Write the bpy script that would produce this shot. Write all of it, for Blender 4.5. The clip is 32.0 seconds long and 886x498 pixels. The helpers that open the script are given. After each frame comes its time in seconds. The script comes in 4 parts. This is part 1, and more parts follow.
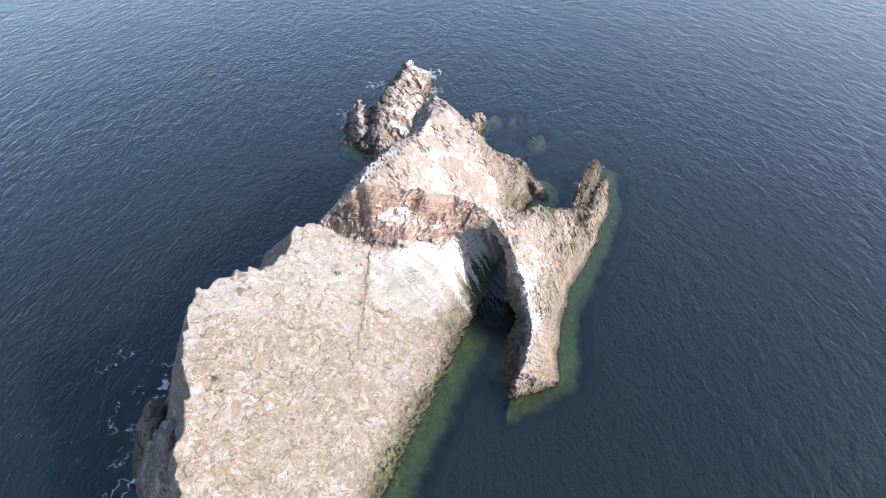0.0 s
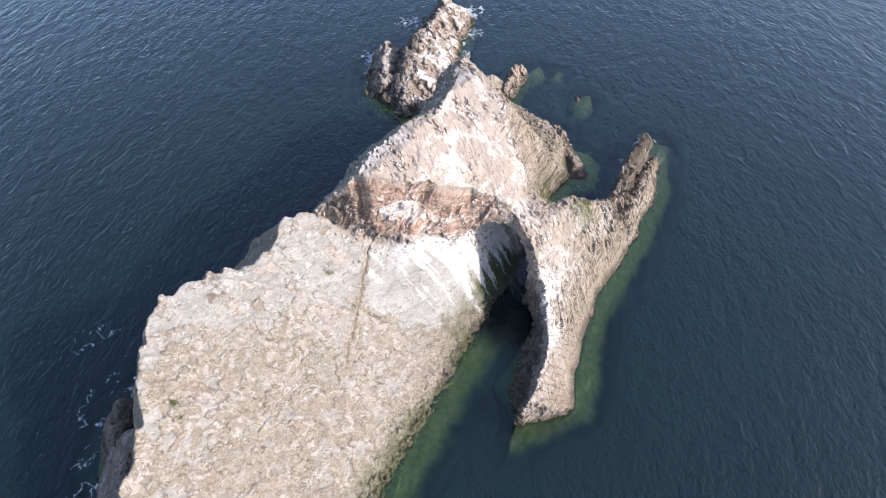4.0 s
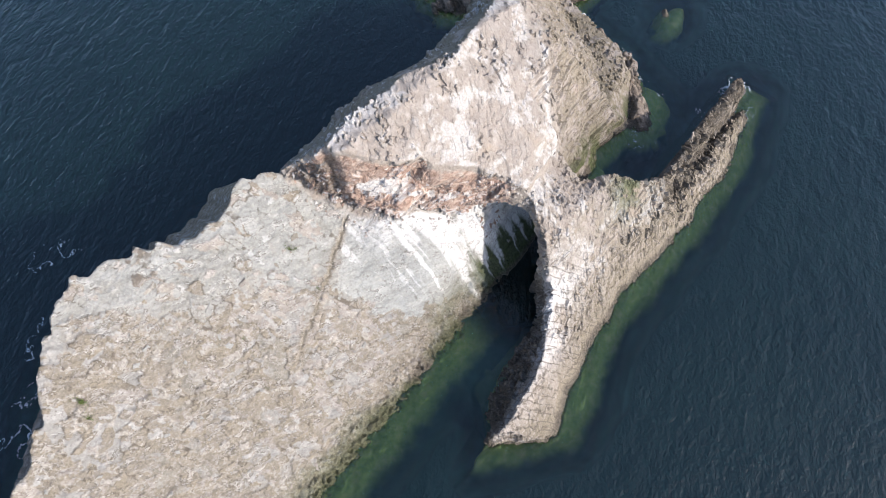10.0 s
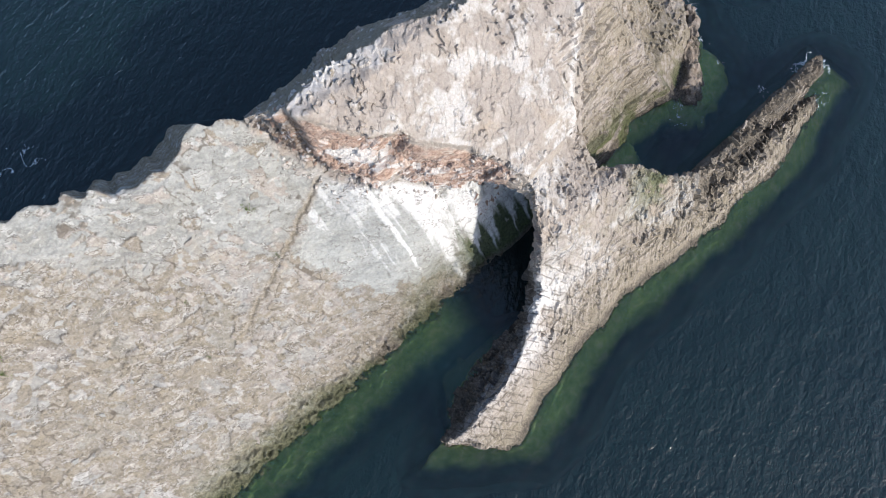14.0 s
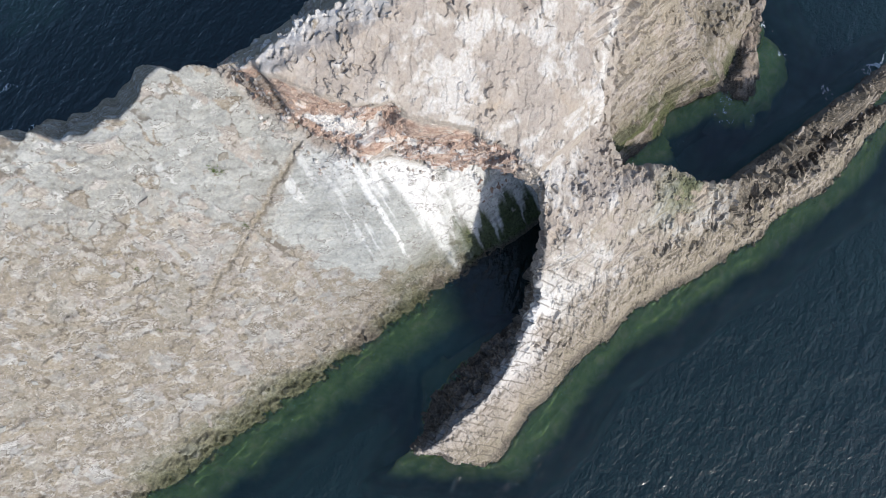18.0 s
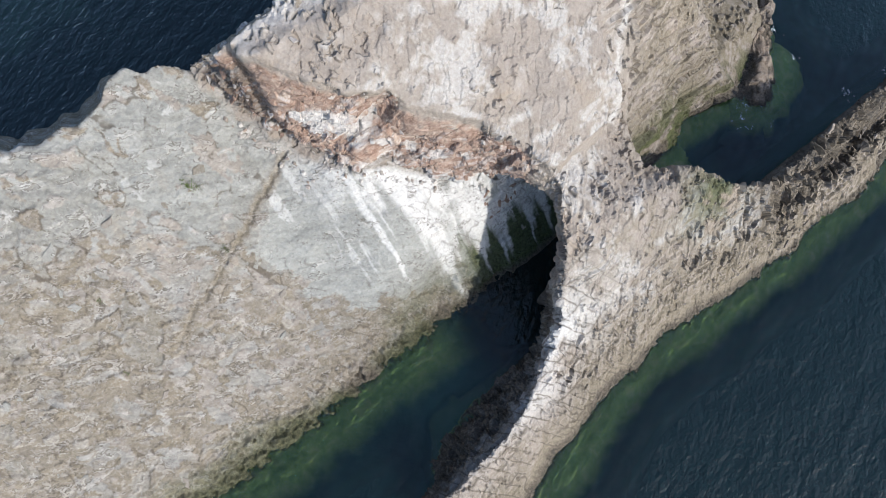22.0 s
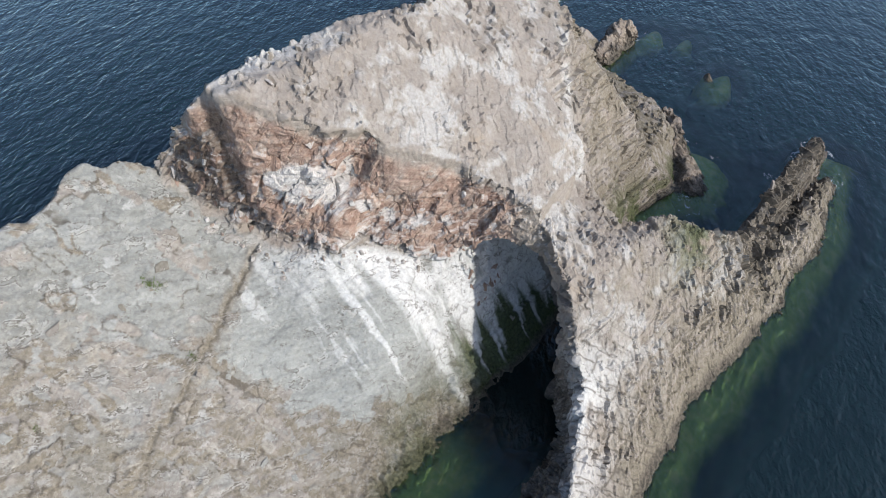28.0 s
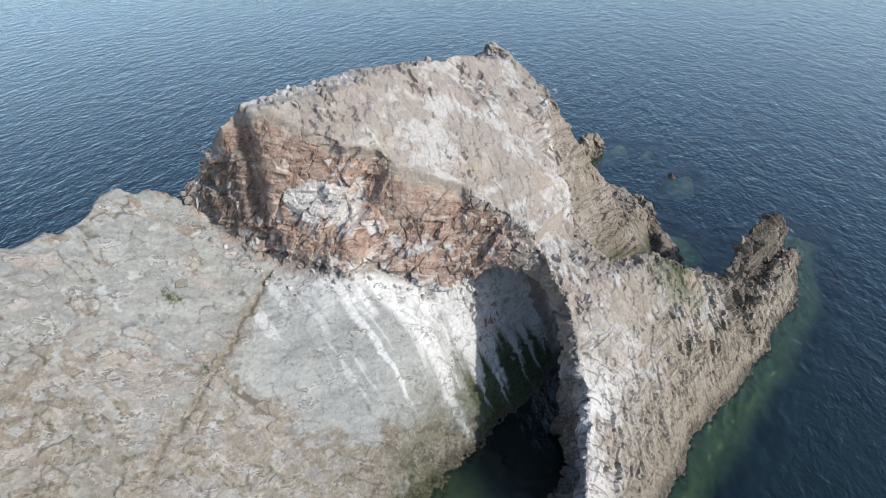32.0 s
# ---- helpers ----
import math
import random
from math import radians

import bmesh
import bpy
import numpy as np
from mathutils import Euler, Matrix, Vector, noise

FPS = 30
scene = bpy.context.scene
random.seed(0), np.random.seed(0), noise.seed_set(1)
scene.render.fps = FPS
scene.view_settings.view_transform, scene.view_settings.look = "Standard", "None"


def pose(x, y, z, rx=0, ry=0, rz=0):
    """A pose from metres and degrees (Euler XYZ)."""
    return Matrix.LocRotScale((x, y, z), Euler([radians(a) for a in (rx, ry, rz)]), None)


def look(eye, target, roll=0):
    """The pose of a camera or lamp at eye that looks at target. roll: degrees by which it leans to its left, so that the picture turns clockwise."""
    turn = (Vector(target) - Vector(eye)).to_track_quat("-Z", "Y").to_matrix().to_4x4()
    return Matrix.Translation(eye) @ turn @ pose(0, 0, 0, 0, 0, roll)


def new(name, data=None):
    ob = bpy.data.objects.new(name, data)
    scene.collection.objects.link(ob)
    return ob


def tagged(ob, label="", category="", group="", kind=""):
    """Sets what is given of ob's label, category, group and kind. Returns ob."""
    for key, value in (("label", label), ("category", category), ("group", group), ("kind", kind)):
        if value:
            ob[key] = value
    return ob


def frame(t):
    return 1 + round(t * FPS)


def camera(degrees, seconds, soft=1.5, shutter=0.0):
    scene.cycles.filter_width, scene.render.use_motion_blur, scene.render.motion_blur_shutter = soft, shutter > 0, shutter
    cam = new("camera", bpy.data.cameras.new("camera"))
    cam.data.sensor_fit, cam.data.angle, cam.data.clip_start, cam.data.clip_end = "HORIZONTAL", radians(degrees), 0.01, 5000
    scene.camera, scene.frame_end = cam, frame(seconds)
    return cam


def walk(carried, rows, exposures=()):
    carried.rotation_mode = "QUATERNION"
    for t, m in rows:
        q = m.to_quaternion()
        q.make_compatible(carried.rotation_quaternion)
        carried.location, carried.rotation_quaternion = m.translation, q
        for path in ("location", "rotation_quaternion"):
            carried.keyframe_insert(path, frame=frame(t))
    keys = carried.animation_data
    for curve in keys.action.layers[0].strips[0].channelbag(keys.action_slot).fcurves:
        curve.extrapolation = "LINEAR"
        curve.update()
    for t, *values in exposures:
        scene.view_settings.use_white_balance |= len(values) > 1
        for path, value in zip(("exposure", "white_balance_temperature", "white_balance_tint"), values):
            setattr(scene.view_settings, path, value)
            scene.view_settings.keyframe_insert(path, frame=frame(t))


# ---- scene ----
cam = camera(68.7, 32.0, soft=1.0)
METRES, EYE, TILT, LEAN, TURN = 180.0, 135.5, -40.0, 0.0, 0.0
ROWS = [
    (0.0, 0.0, 0.0, 0.0, -0.0, 0.0, -0.0),
    (0.5, 0.0057, 0.0159, 0.0143, 0.63, -0.84, -0.61),
    (1.0, 0.0107, 0.0326, 0.028, 1.33, -1.7, -1.27),
    (1.5, 0.0158, 0.0492, 0.0417, 1.92, -2.61, -1.8),
    (2.0, 0.0197, 0.066, 0.055, 2.26, -3.54, -2.17),
    (2.5, 0.0263, 0.0824, 0.0686, 2.74, -4.47, -2.46),
    (3.0, 0.0304, 0.0992, 0.0823, 3.11, -5.46, -2.83),
    (3.5, 0.0322, 0.1158, 0.0961, 3.38, -6.52, -3.31),
    (5.5, 0.0528, 0.1827, 0.1505, 6.95, -11.41, -5.93),
    (6.0, 0.0563, 0.1995, 0.1643, 7.63, -12.79, -6.5),
    (6.5, 0.0595, 0.2164, 0.178, 8.06, -14.14, -6.89),
    (7.0, 0.0627, 0.2331, 0.1917, 8.49, -15.54, -7.3),
    (7.5, 0.0665, 0.2494, 0.2052, 9.01, -16.95, -7.74),
    (8.0, 0.0708, 0.2657, 0.2184, 9.63, -18.37, -8.24),
    (8.5, 0.0747, 0.2821, 0.2301, 10.26, -19.76, -8.78),
    (9.0, 0.0776, 0.2987, 0.241, 10.88, -21.13, -9.37),
    (9.5, 0.0812, 0.315, 0.2507, 11.59, -22.49, -9.93),
    (10.0, 0.0847, 0.3313, 0.2602, 12.35, -23.84, -10.5),
    (10.5, 0.0872, 0.3473, 0.2692, 13.11, -25.25, -11.12),
    (11.0, 0.0896, 0.3638, 0.277, 13.88, -26.62, -11.73),
    (11.5, 0.0915, 0.3806, 0.2844, 14.69, -28.04, -12.4),
    (12.0, 0.0948, 0.3961, 0.29, 15.6, -29.32, -13.01),
    (12.5, 0.0955, 0.4122, 0.2961, 16.45, -30.71, -13.74),
    (13.0, 0.0979, 0.428, 0.3002, 17.42, -31.98, -14.39),
    (13.5, 0.0992, 0.4442, 0.3044, 18.43, -33.35, -15.13),
    (14.0, 0.1006, 0.4604, 0.3082, 19.54, -34.77, -15.92),
    (14.5, 0.1018, 0.4754, 0.3118, 20.72, -36.13, -16.73),
    (15.0, 0.1022, 0.4916, 0.3157, 21.96, -37.75, -17.64),
    (15.5, 0.1037, 0.5068, 0.3183, 23.38, -39.29, -18.59),
    (17.5, 0.103, 0.5408, 0.3027, 25.56, -40.7, -19.9),
    (18.0, 0.1026, 0.5466, 0.296, 25.33, -40.31, -19.75),
    (18.5, 0.1021, 0.5522, 0.2892, 25.08, -39.93, -19.58),
    (19.0, 0.1014, 0.5572, 0.2819, 24.83, -39.4, -19.44),
    (19.5, 0.1011, 0.5614, 0.2738, 24.54, -38.73, -19.26),
    (20.0, 0.1009, 0.5657, 0.266, 24.28, -38.08, -19.05),
    (20.5, 0.1008, 0.5691, 0.2575, 24.03, -37.29, -18.88),
    (21.0, 0.1008, 0.5723, 0.2489, 23.83, -36.44, -18.74),
    (21.5, 0.1013, 0.575, 0.2396, 23.67, -35.41, -18.61),
    (22.0, 0.1021, 0.5768, 0.2295, 23.32, -34.1, -18.34),
    (22.5, 0.1025, 0.5781, 0.2191, 22.74, -32.61, -17.93),
    (23.0, 0.1026, 0.5789, 0.2083, 21.88, -30.89, -17.36),
    (23.5, 0.103, 0.5787, 0.1967, 20.89, -28.97, -16.69),
    (24.0, 0.1036, 0.5777, 0.1846, 19.98, -26.88, -16.05),
    (24.5, 0.1039, 0.5762, 0.1724, 19.08, -24.69, -15.46),
    (25.0, 0.1043, 0.5742, 0.1602, 18.21, -22.5, -14.85),
    (25.5, 0.105, 0.572, 0.1477, 17.31, -20.18, -14.2),
    (27.5, 0.1073, 0.56, 0.0937, 14.7, -10.37, -12.26),
    (28.0, 0.1078, 0.557, 0.0803, 14.16, -7.93, -11.85),
    (28.5, 0.1086, 0.5538, 0.0673, 13.72, -5.65, -11.5),
    (29.0, 0.1095, 0.5506, 0.0543, 13.37, -3.69, -11.23),
    (29.5, 0.1105, 0.547, 0.0411, 13.03, -1.73, -10.97),
    (30.0, 0.1116, 0.5432, 0.0279, 12.72, 0.21, -10.72),
    (30.5, 0.1129, 0.5392, 0.0143, 12.48, 2.14, -10.54),
    (31.0, 0.1142, 0.5351, 0.001, 12.36, 3.99, -10.44),
    (31.5, 0.1154, 0.5309, -0.0123, 12.23, 5.77, -10.35),
    (32.0, 0.1169, 0.5265, -0.0253, 12.14, 7.46, -10.27),
]
EXPOSURES = [(0.0, 0.67, 6600, 17), (6.0, 0.48, 6450, 15), (13.0, 0.26, 6250, 10), (19.0, 0.05, 6150, 8), (24.0, -0.09, 6150, 8), (32.0, -0.14, 6100, 7)]
walk(cam, [(t, pose(0, 0, EYE, TILT, LEAN, TURN) @ pose(METRES * x, METRES * y, METRES * z, 90 + pitch, roll, yaw)) for t, x, y, z, yaw, pitch, roll in ROWS], EXPOSURES)

# ---- world and light ----
SUN_TO = Vector((1.0, -0.27, 0.71)).normalized()
elev = math.asin(SUN_TO.z)
world = bpy.data.worlds.new("sky")
scene.world = world
world.use_nodes = True
wn = world.node_tree
sky = wn.nodes.new("ShaderNodeTexSky")
sky.sky_type, sky.sun_disc = "NISHITA", False
sky.sun_elevation, sky.sun_rotation = elev, math.atan2(SUN_TO.x, SUN_TO.y)
sky.dust_density, sky.ozone_density, sky.air_density = 1.5, 1.8, 1.0
wn.links.new(sky.outputs[0], wn.nodes["Background"].inputs[0])
wn.nodes["Background"].inputs[1].default_value = 0.21
sun = new("sun", bpy.data.lights.new("sun", "SUN"))
sun.data.energy, sun.data.angle, sun.data.color = 4.3, radians(0.55), (1.0, 0.93, 0.84)
sun.matrix_world = look(SUN_TO * 400, (0, 0, 0))


# ---- materials ----
def mat(name):
    m = bpy.data.materials.new(name)
    m.use_nodes = True
    m.node_tree.nodes.clear()
    return m, m.node_tree


class Graph:
    """Short hand for node trees."""

    def __init__(self, tree):
        self.t = tree

    def add(self, kind, **inputs):
        n = self.t.nodes.new(kind)
        for k, v in inputs.items():
            self.put(n.inputs[k.replace("_", " ")], v)
        return n

    def put(self, socket, v):
        if isinstance(v, bpy.types.NodeSocket):
            self.t.links.new(v, socket)
        else:
            socket.default_value = v

    def coords(self, scale=(1, 1, 1), rot=(0, 0, 0)):
        n = self.add("ShaderNodeMapping")
        self.t.links.new(self.add("ShaderNodeTexCoord").outputs["Object"], n.inputs["Vector"])
        n.inputs["Scale"].default_value, n.inputs["Rotation"].default_value = scale, [radians(a) for a in rot]
        return n.outputs[0]

    def noise(self, vec, scale, detail=4.0, rough=0.55, dist=0.0):
        return self.add("ShaderNodeTexNoise", Vector=vec, Scale=scale, Detail=detail, Roughness=rough, Distortion=dist).outputs["Fac"]

    def ramp(self, fac, stops):
        n = self.add("ShaderNodeValToRGB", Fac=fac)
        while len(n.color_ramp.elements) < len(stops):
            n.color_ramp.elements.new(0.5)
        for e, (p, c) in zip(n.color_ramp.elements, stops):
            e.position = p
            e.color = (*c, 1) if isinstance(c, tuple) else (c, c, c, 1)
        return n.outputs[0]

    def mix(self, fac, a, b, mode="MIX"):
        n = self.t.nodes.new("ShaderNodeMix")
        n.data_type, n.blend_type = "RGBA", mode
        for i, v in ((0, fac), (6, a), (7, b)):
            self.put(n.inputs[i], (*v, 1) if isinstance(v, tuple) else v)
        return n.outputs[2]

    def math(self, op, a, b=0.0, clamp=False):
        n = self.t.nodes.new("ShaderNodeMath")
        n.operation, n.use_clamp = op, clamp
        self.put(n.inputs[0], a), self.put(n.inputs[1], b)
        return n.outputs[0]

    def mask(self, name):
        n = self.t.nodes.new("ShaderNodeAttribute")
        n.attribute_name = name
        return n.outputs["Fac"]

    def bump(self, height, strength, distance, normal=None):
        n = self.add("ShaderNodeBump", Height=height, Strength=strength, Distance=distance)
        if normal is not None:
            self.t.links.new(normal, n.inputs["Normal"])
        return n.outputs[0]

    def out(self, shader):
        self.t.links.new(shader, self.add("ShaderNodeOutputMaterial").inputs[0])


def rock_material():
    m, t = mat("weathered_rock")
    g = Graph(t)
    obj = g.coords()
    mid = g.noise(obj, 0.55, 6, 0.62, 0.4)
    fine = g.noise(obj, 2.6, 7, 0.72, 0.3)
    grain = g.noise(obj, 9.0, 4, 0.7)
    tone = g.math("ADD", g.math("MULTIPLY", fine, 0.75), g.math("MULTIPLY", grain, 0.25))
    base = g.ramp(g.math("ADD", g.math("MULTIPLY", mid, 0.4), g.math("MULTIPLY", tone, 0.6)),
                  [(0.30, (0.20, 0.171, 0.144)), (0.44, (0.282, 0.248, 0.214)), (0.56, (0.345, 0.312, 0.276)), (0.70, (0.435, 0.406, 0.368))])
    cool = g.ramp(tone, [(0.25, (0.22, 0.221, 0.205)), (0.5, (0.322, 0.324, 0.302)), (0.75, (0.41, 0.412, 0.388))])
    strike = g.coords((1, 1, 1), (0, 0, -36.5))
    band = g.add("ShaderNodeMapping", Vector=strike)
    band.inputs["Scale"].default_value = (0.07, 0.75, 0.5)
    cool = g.mix(1.0, cool, g.ramp(g.noise(band.outputs[0], 1.0, 5, 0.65, 0.5), [(0.36, 0.80), (0.5, 1.0), (0.64, 1.08)]), "MULTIPLY")
    base = g.mix(g.mask("grey"), base, cool)
    base = g.mix(g.math("SUBTRACT", 1.0, g.mask("slabby")), base, g.mix(1.0, base, (1.02, 0.995, 0.99), "MULTIPLY"))
    rust = g.ramp(g.noise(obj, 0.11, 6, 0.65, 0.6), [(0.56, 0.0), (0.70, 0.4)])
    base = g.mix(rust, base, (0.35, 0.268, 0.18))
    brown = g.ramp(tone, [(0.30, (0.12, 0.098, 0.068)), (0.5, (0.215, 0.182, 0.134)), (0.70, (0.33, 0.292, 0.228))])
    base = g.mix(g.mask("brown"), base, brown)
    red = g.ramp(g.math("ADD", g.math("MULTIPLY", mid, 0.55), g.math("MULTIPLY", tone, 0.45)),
                 [(0.36, (0.185, 0.116, 0.09)), (0.46, (0.335, 0.224, 0.174)), (0.54, (0.425, 0.315, 0.252)), (0.65, (0.56, 0.488, 0.42))])
    axes = []
    for v in ((-0.834, 0.338, 0.42), (0.389, -0.158, 0.9)):
        dot = g.t.nodes.new("ShaderNodeVectorMath")
        dot.operation = "DOT_PRODUCT"
        g.put(dot.inputs[0], obj)
        dot.inputs[1].default_value = v
        axes.append(dot.outputs["Value"])
    joint = g.noise(g.add("ShaderNodeCombineXYZ", X=g.math("MULTIPLY", axes[0], 1.5), Y=g.math("MULTIPLY", axes[1], 0.22)).outputs[0], 1.0, 4, 0.65, 0.0)
    sheet_lines = g.noise(g.add("ShaderNodeCombineXYZ", X=g.math("MULTIPLY", axes[0], 0.25), Y=g.math("MULTIPLY", axes[1], 2.2)).outputs[0], 1.0, 4, 0.65, 0.0)
    red = g.mix(g.ramp(joint, [(0.35, 0.6), (0.44, 0.0)]), red, (0.085, 0.05, 0.04))
    red = g.mix(g.ramp(sheet_lines, [(0.56, 0.0), (0.66, 0.3)]), red, (0.55, 0.46, 0.38))
    base = g.mix(g.mask("red"), base, red)
    bedding = g.coords((1, 1, 1), (0, 0, -36.5))
    wob = bedding
    for scale, much in ((0.45, 1.7), (2.2, 0.22)):
        shift = g.t.nodes.new("ShaderNodeVectorMath")
        shift.operation = "MULTIPLY_ADD"
        g.put(shift.inputs[0], g.add("ShaderNodeTexNoise", Vector=obj, Scale=scale, Detail=3.0, Roughness=0.55).outputs["Color"])
        shift.inputs[1].default_value = (much, much, much)
        g.put(shift.inputs[2], wob)
        wob = shift.outputs[0]
    slabby, clean = g.mask("slabby"), g.mask("clean")
    flat = g.math("MULTIPLY", slabby, g.math("SUBTRACT", 1.0, g.math("MULTIPLY", clean, 0.9)))
    region = g.noise(obj, 0.13, 4, 0.6, 0.5)
    mp = g.add("ShaderNodeMapping", Vector=wob)
    mp.inputs["Scale"].default_value = (0.7, 1.3, 0.6)
    cell = g.add("ShaderNodeSeparateColor", Color=g.add("ShaderNodeTexVoronoi", Vector=mp.outputs[0], Scale=1.1).outputs["Color"])
    base = g.mix(slabby, base, g.mix(1.0, base, g.ramp(cell.outputs[0], [(0.0, 0.92), (0.5, 1.0), (1.0, 1.06)]), "MULTIPLY"))
    shard = g.math("MULTIPLY", g.ramp(g.math("ADD", cell.outputs[1], region), [(1.26, 0.0), (1.28, 0.4)]), g.math("MULTIPLY", flat, g.math("SUBTRACT", 1.0, g.mask("grey"))))
    base = g.mix(shard, base, (0.42, 0.405, 0.38))
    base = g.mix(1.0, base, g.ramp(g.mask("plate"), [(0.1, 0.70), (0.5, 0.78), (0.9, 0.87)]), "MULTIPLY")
    guano = g.ramp(tone, [(0.36, (0.46, 0.445, 0.425)), (0.62, (0.66, 0.65, 0.635))])
    base = g.mix(g.mask("guano"), base, guano)
    rift_shade, lit_rims, steps = None, None, None
    # ragged edges of thin beds: long ledges, short shards, faint lines on the clean sheet, cross joints
    rough = g.math("SUBTRACT", slabby, g.math("MULTIPLY", g.mask("grey"), 0.75))
    for scale, count, width, seed, gate, much, lo in (((0.08, 0.26, 0.3), 5.0, 0.07, 0.0, slabby, 1.0, 0.44), ((0.5, 0.9, 0.5), 3.5, 0.13, 31.0, rough, 0.6, 0.47),
                                                      ((0.35, 0.07, 0.4), 4.0, 0.045, 83.0, slabby, 0.8, 0.52)):
        mp = g.add("ShaderNodeMapping", Vector=wob)
        mp.inputs["Scale"].default_value, mp.inputs["Location"].default_value = scale, (seed, seed, 0)
        levels = g.math("MULTIPLY", g.noise(mp.outputs[0], 1.0, 6, 0.6), count)
        over = g.math("FRACT", levels)
        here = g.math("MULTIPLY", g.ramp(g.noise(obj, 0.4 + 0.01 * seed, 4, 0.6), [(lo, 0.0), (lo + 0.07, much)]), gate)
        # ledge shadow painted as a dark line, the lit edge as a pale rim
        line = g.math("MULTIPLY", g.ramp(over, [(0.0, 1.0), (width * 0.7, 0.6), (width * 1.6, 0.0)]), here)
        rim = g.math("MULTIPLY", g.ramp(over, [(1 - 3 * width, 0.0), (1.0, 1.0)]), here)
        rise = g.math("MULTIPLY", g.math("SUBTRACT", 1.0, over), g.math("MULTIPLY", gate, much))
        rift_shade = line if rift_shade is None else g.math("MAXIMUM", rift_shade, line)
        lit_rims = rim if lit_rims is None else g.math("MAXIMUM", lit_rims, rim)
        steps = rise if steps is None else g.math("ADD", steps, rise)
    rift_shade = g.math("MAXIMUM", rift_shade, g.math("MULTIPLY", g.mask("crack"), 0.95))
    base = g.mix(g.math("MULTIPLY", lit_rims, 0.5), base, (0.48, 0.462, 0.435))
    for way, pitch, wander in (((0.25, -0.97, -0.1), 0.62, 0.9), ((0.95, -0.3, 0.15), 0.33, 0.8), ((0.45, -0.88, 0.1), 0.30, 1.2)):
        dot = g.t.nodes.new("ShaderNodeVectorMath")
        dot.operation = "DOT_PRODUCT"
        g.put(dot.inputs[0], obj)
        dot.inputs[1].default_value = [c * pitch for c in way]
        track = g.math("ADD", dot.outputs["Value"], g.math("MULTIPLY", g.noise(obj, 0.22, 3, 0.6), wander))
        line = g.ramp(g.math("PINGPONG", track, 0.5), [(0.0, 1.0), (0.11 * pitch + 0.045, 0.0)])
        here = g.ramp(g.noise(g.coords((1, 1, 1), (40 * pitch, 0, 70)), 0.5, 3), [(0.42, 0.0), (0.5, 1.0)])
        rift_shade = g.math("MAXIMUM", rift_shade, g.math("MULTIPLY", g.math("MULTIPLY", line, here), g.mask("joints")))
    # cracks, joints and painted ledge shadows share this dark colour
    base = g.mix(g.math("MULTIPLY", rift_shade, 0.8), base, (0.085, 0.07, 0.055))
    # dark tidal rock; the same colour paints shade on faces turned from the sun
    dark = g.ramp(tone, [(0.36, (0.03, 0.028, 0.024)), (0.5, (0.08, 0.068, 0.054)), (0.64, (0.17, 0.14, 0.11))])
    base = g.mix(g.mask("tide_shade"), base, dark)
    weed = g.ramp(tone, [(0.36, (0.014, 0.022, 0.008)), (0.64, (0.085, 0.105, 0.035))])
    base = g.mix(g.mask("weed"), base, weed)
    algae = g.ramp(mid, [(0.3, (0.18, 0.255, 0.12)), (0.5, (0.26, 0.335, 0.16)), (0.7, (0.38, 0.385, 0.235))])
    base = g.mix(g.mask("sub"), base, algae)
    # the water's fade with depth, painted onto the shelf as a bluish tint
    depth_fade = g.ramp(mid, [(0.3, (0.036, 0.088, 0.108)), (0.7, (0.048, 0.115, 0.132))])
    base = g.mix(g.mask("deep"), base, depth_fade)
    b = g.add("ShaderNodeBsdfPrincipled", Base_Color=base, Roughness=0.92)
    b.inputs["Specular IOR Level"].default_value = 0.2
    nb = g.bump(steps, 0.8, 0.16)
    chipped = g.add("ShaderNodeTexVoronoi", Vector=wob, Scale=1.6)
    nb = g.bump(g.math("MULTIPLY", g.add("ShaderNodeSeparateColor", Color=chipped.outputs["Color"]).outputs[0], g.math("SUBTRACT", 1.0, slabby)), 0.6, 0.16, nb)
    nb = g.bump(g.math("ADD", g.math("MULTIPLY", mid, 0.7), g.math("MULTIPLY", fine, 0.45)), 0.6, 0.18, nb)
    nb = g.bump(g.math("MULTIPLY", g.mask("red"), g.math("ADD", joint, g.math("MULTIPLY", sheet_lines, 0.5))), 0.8, 0.6, nb)
    nb = g.bump(rift_shade, -1.0, 0.25, nb)
    nb = g.bump(grain, 0.35, 0.06, nb)
    t.links.new(nb, b.inputs["Normal"])
    g.out(b.outputs[0])
    return m


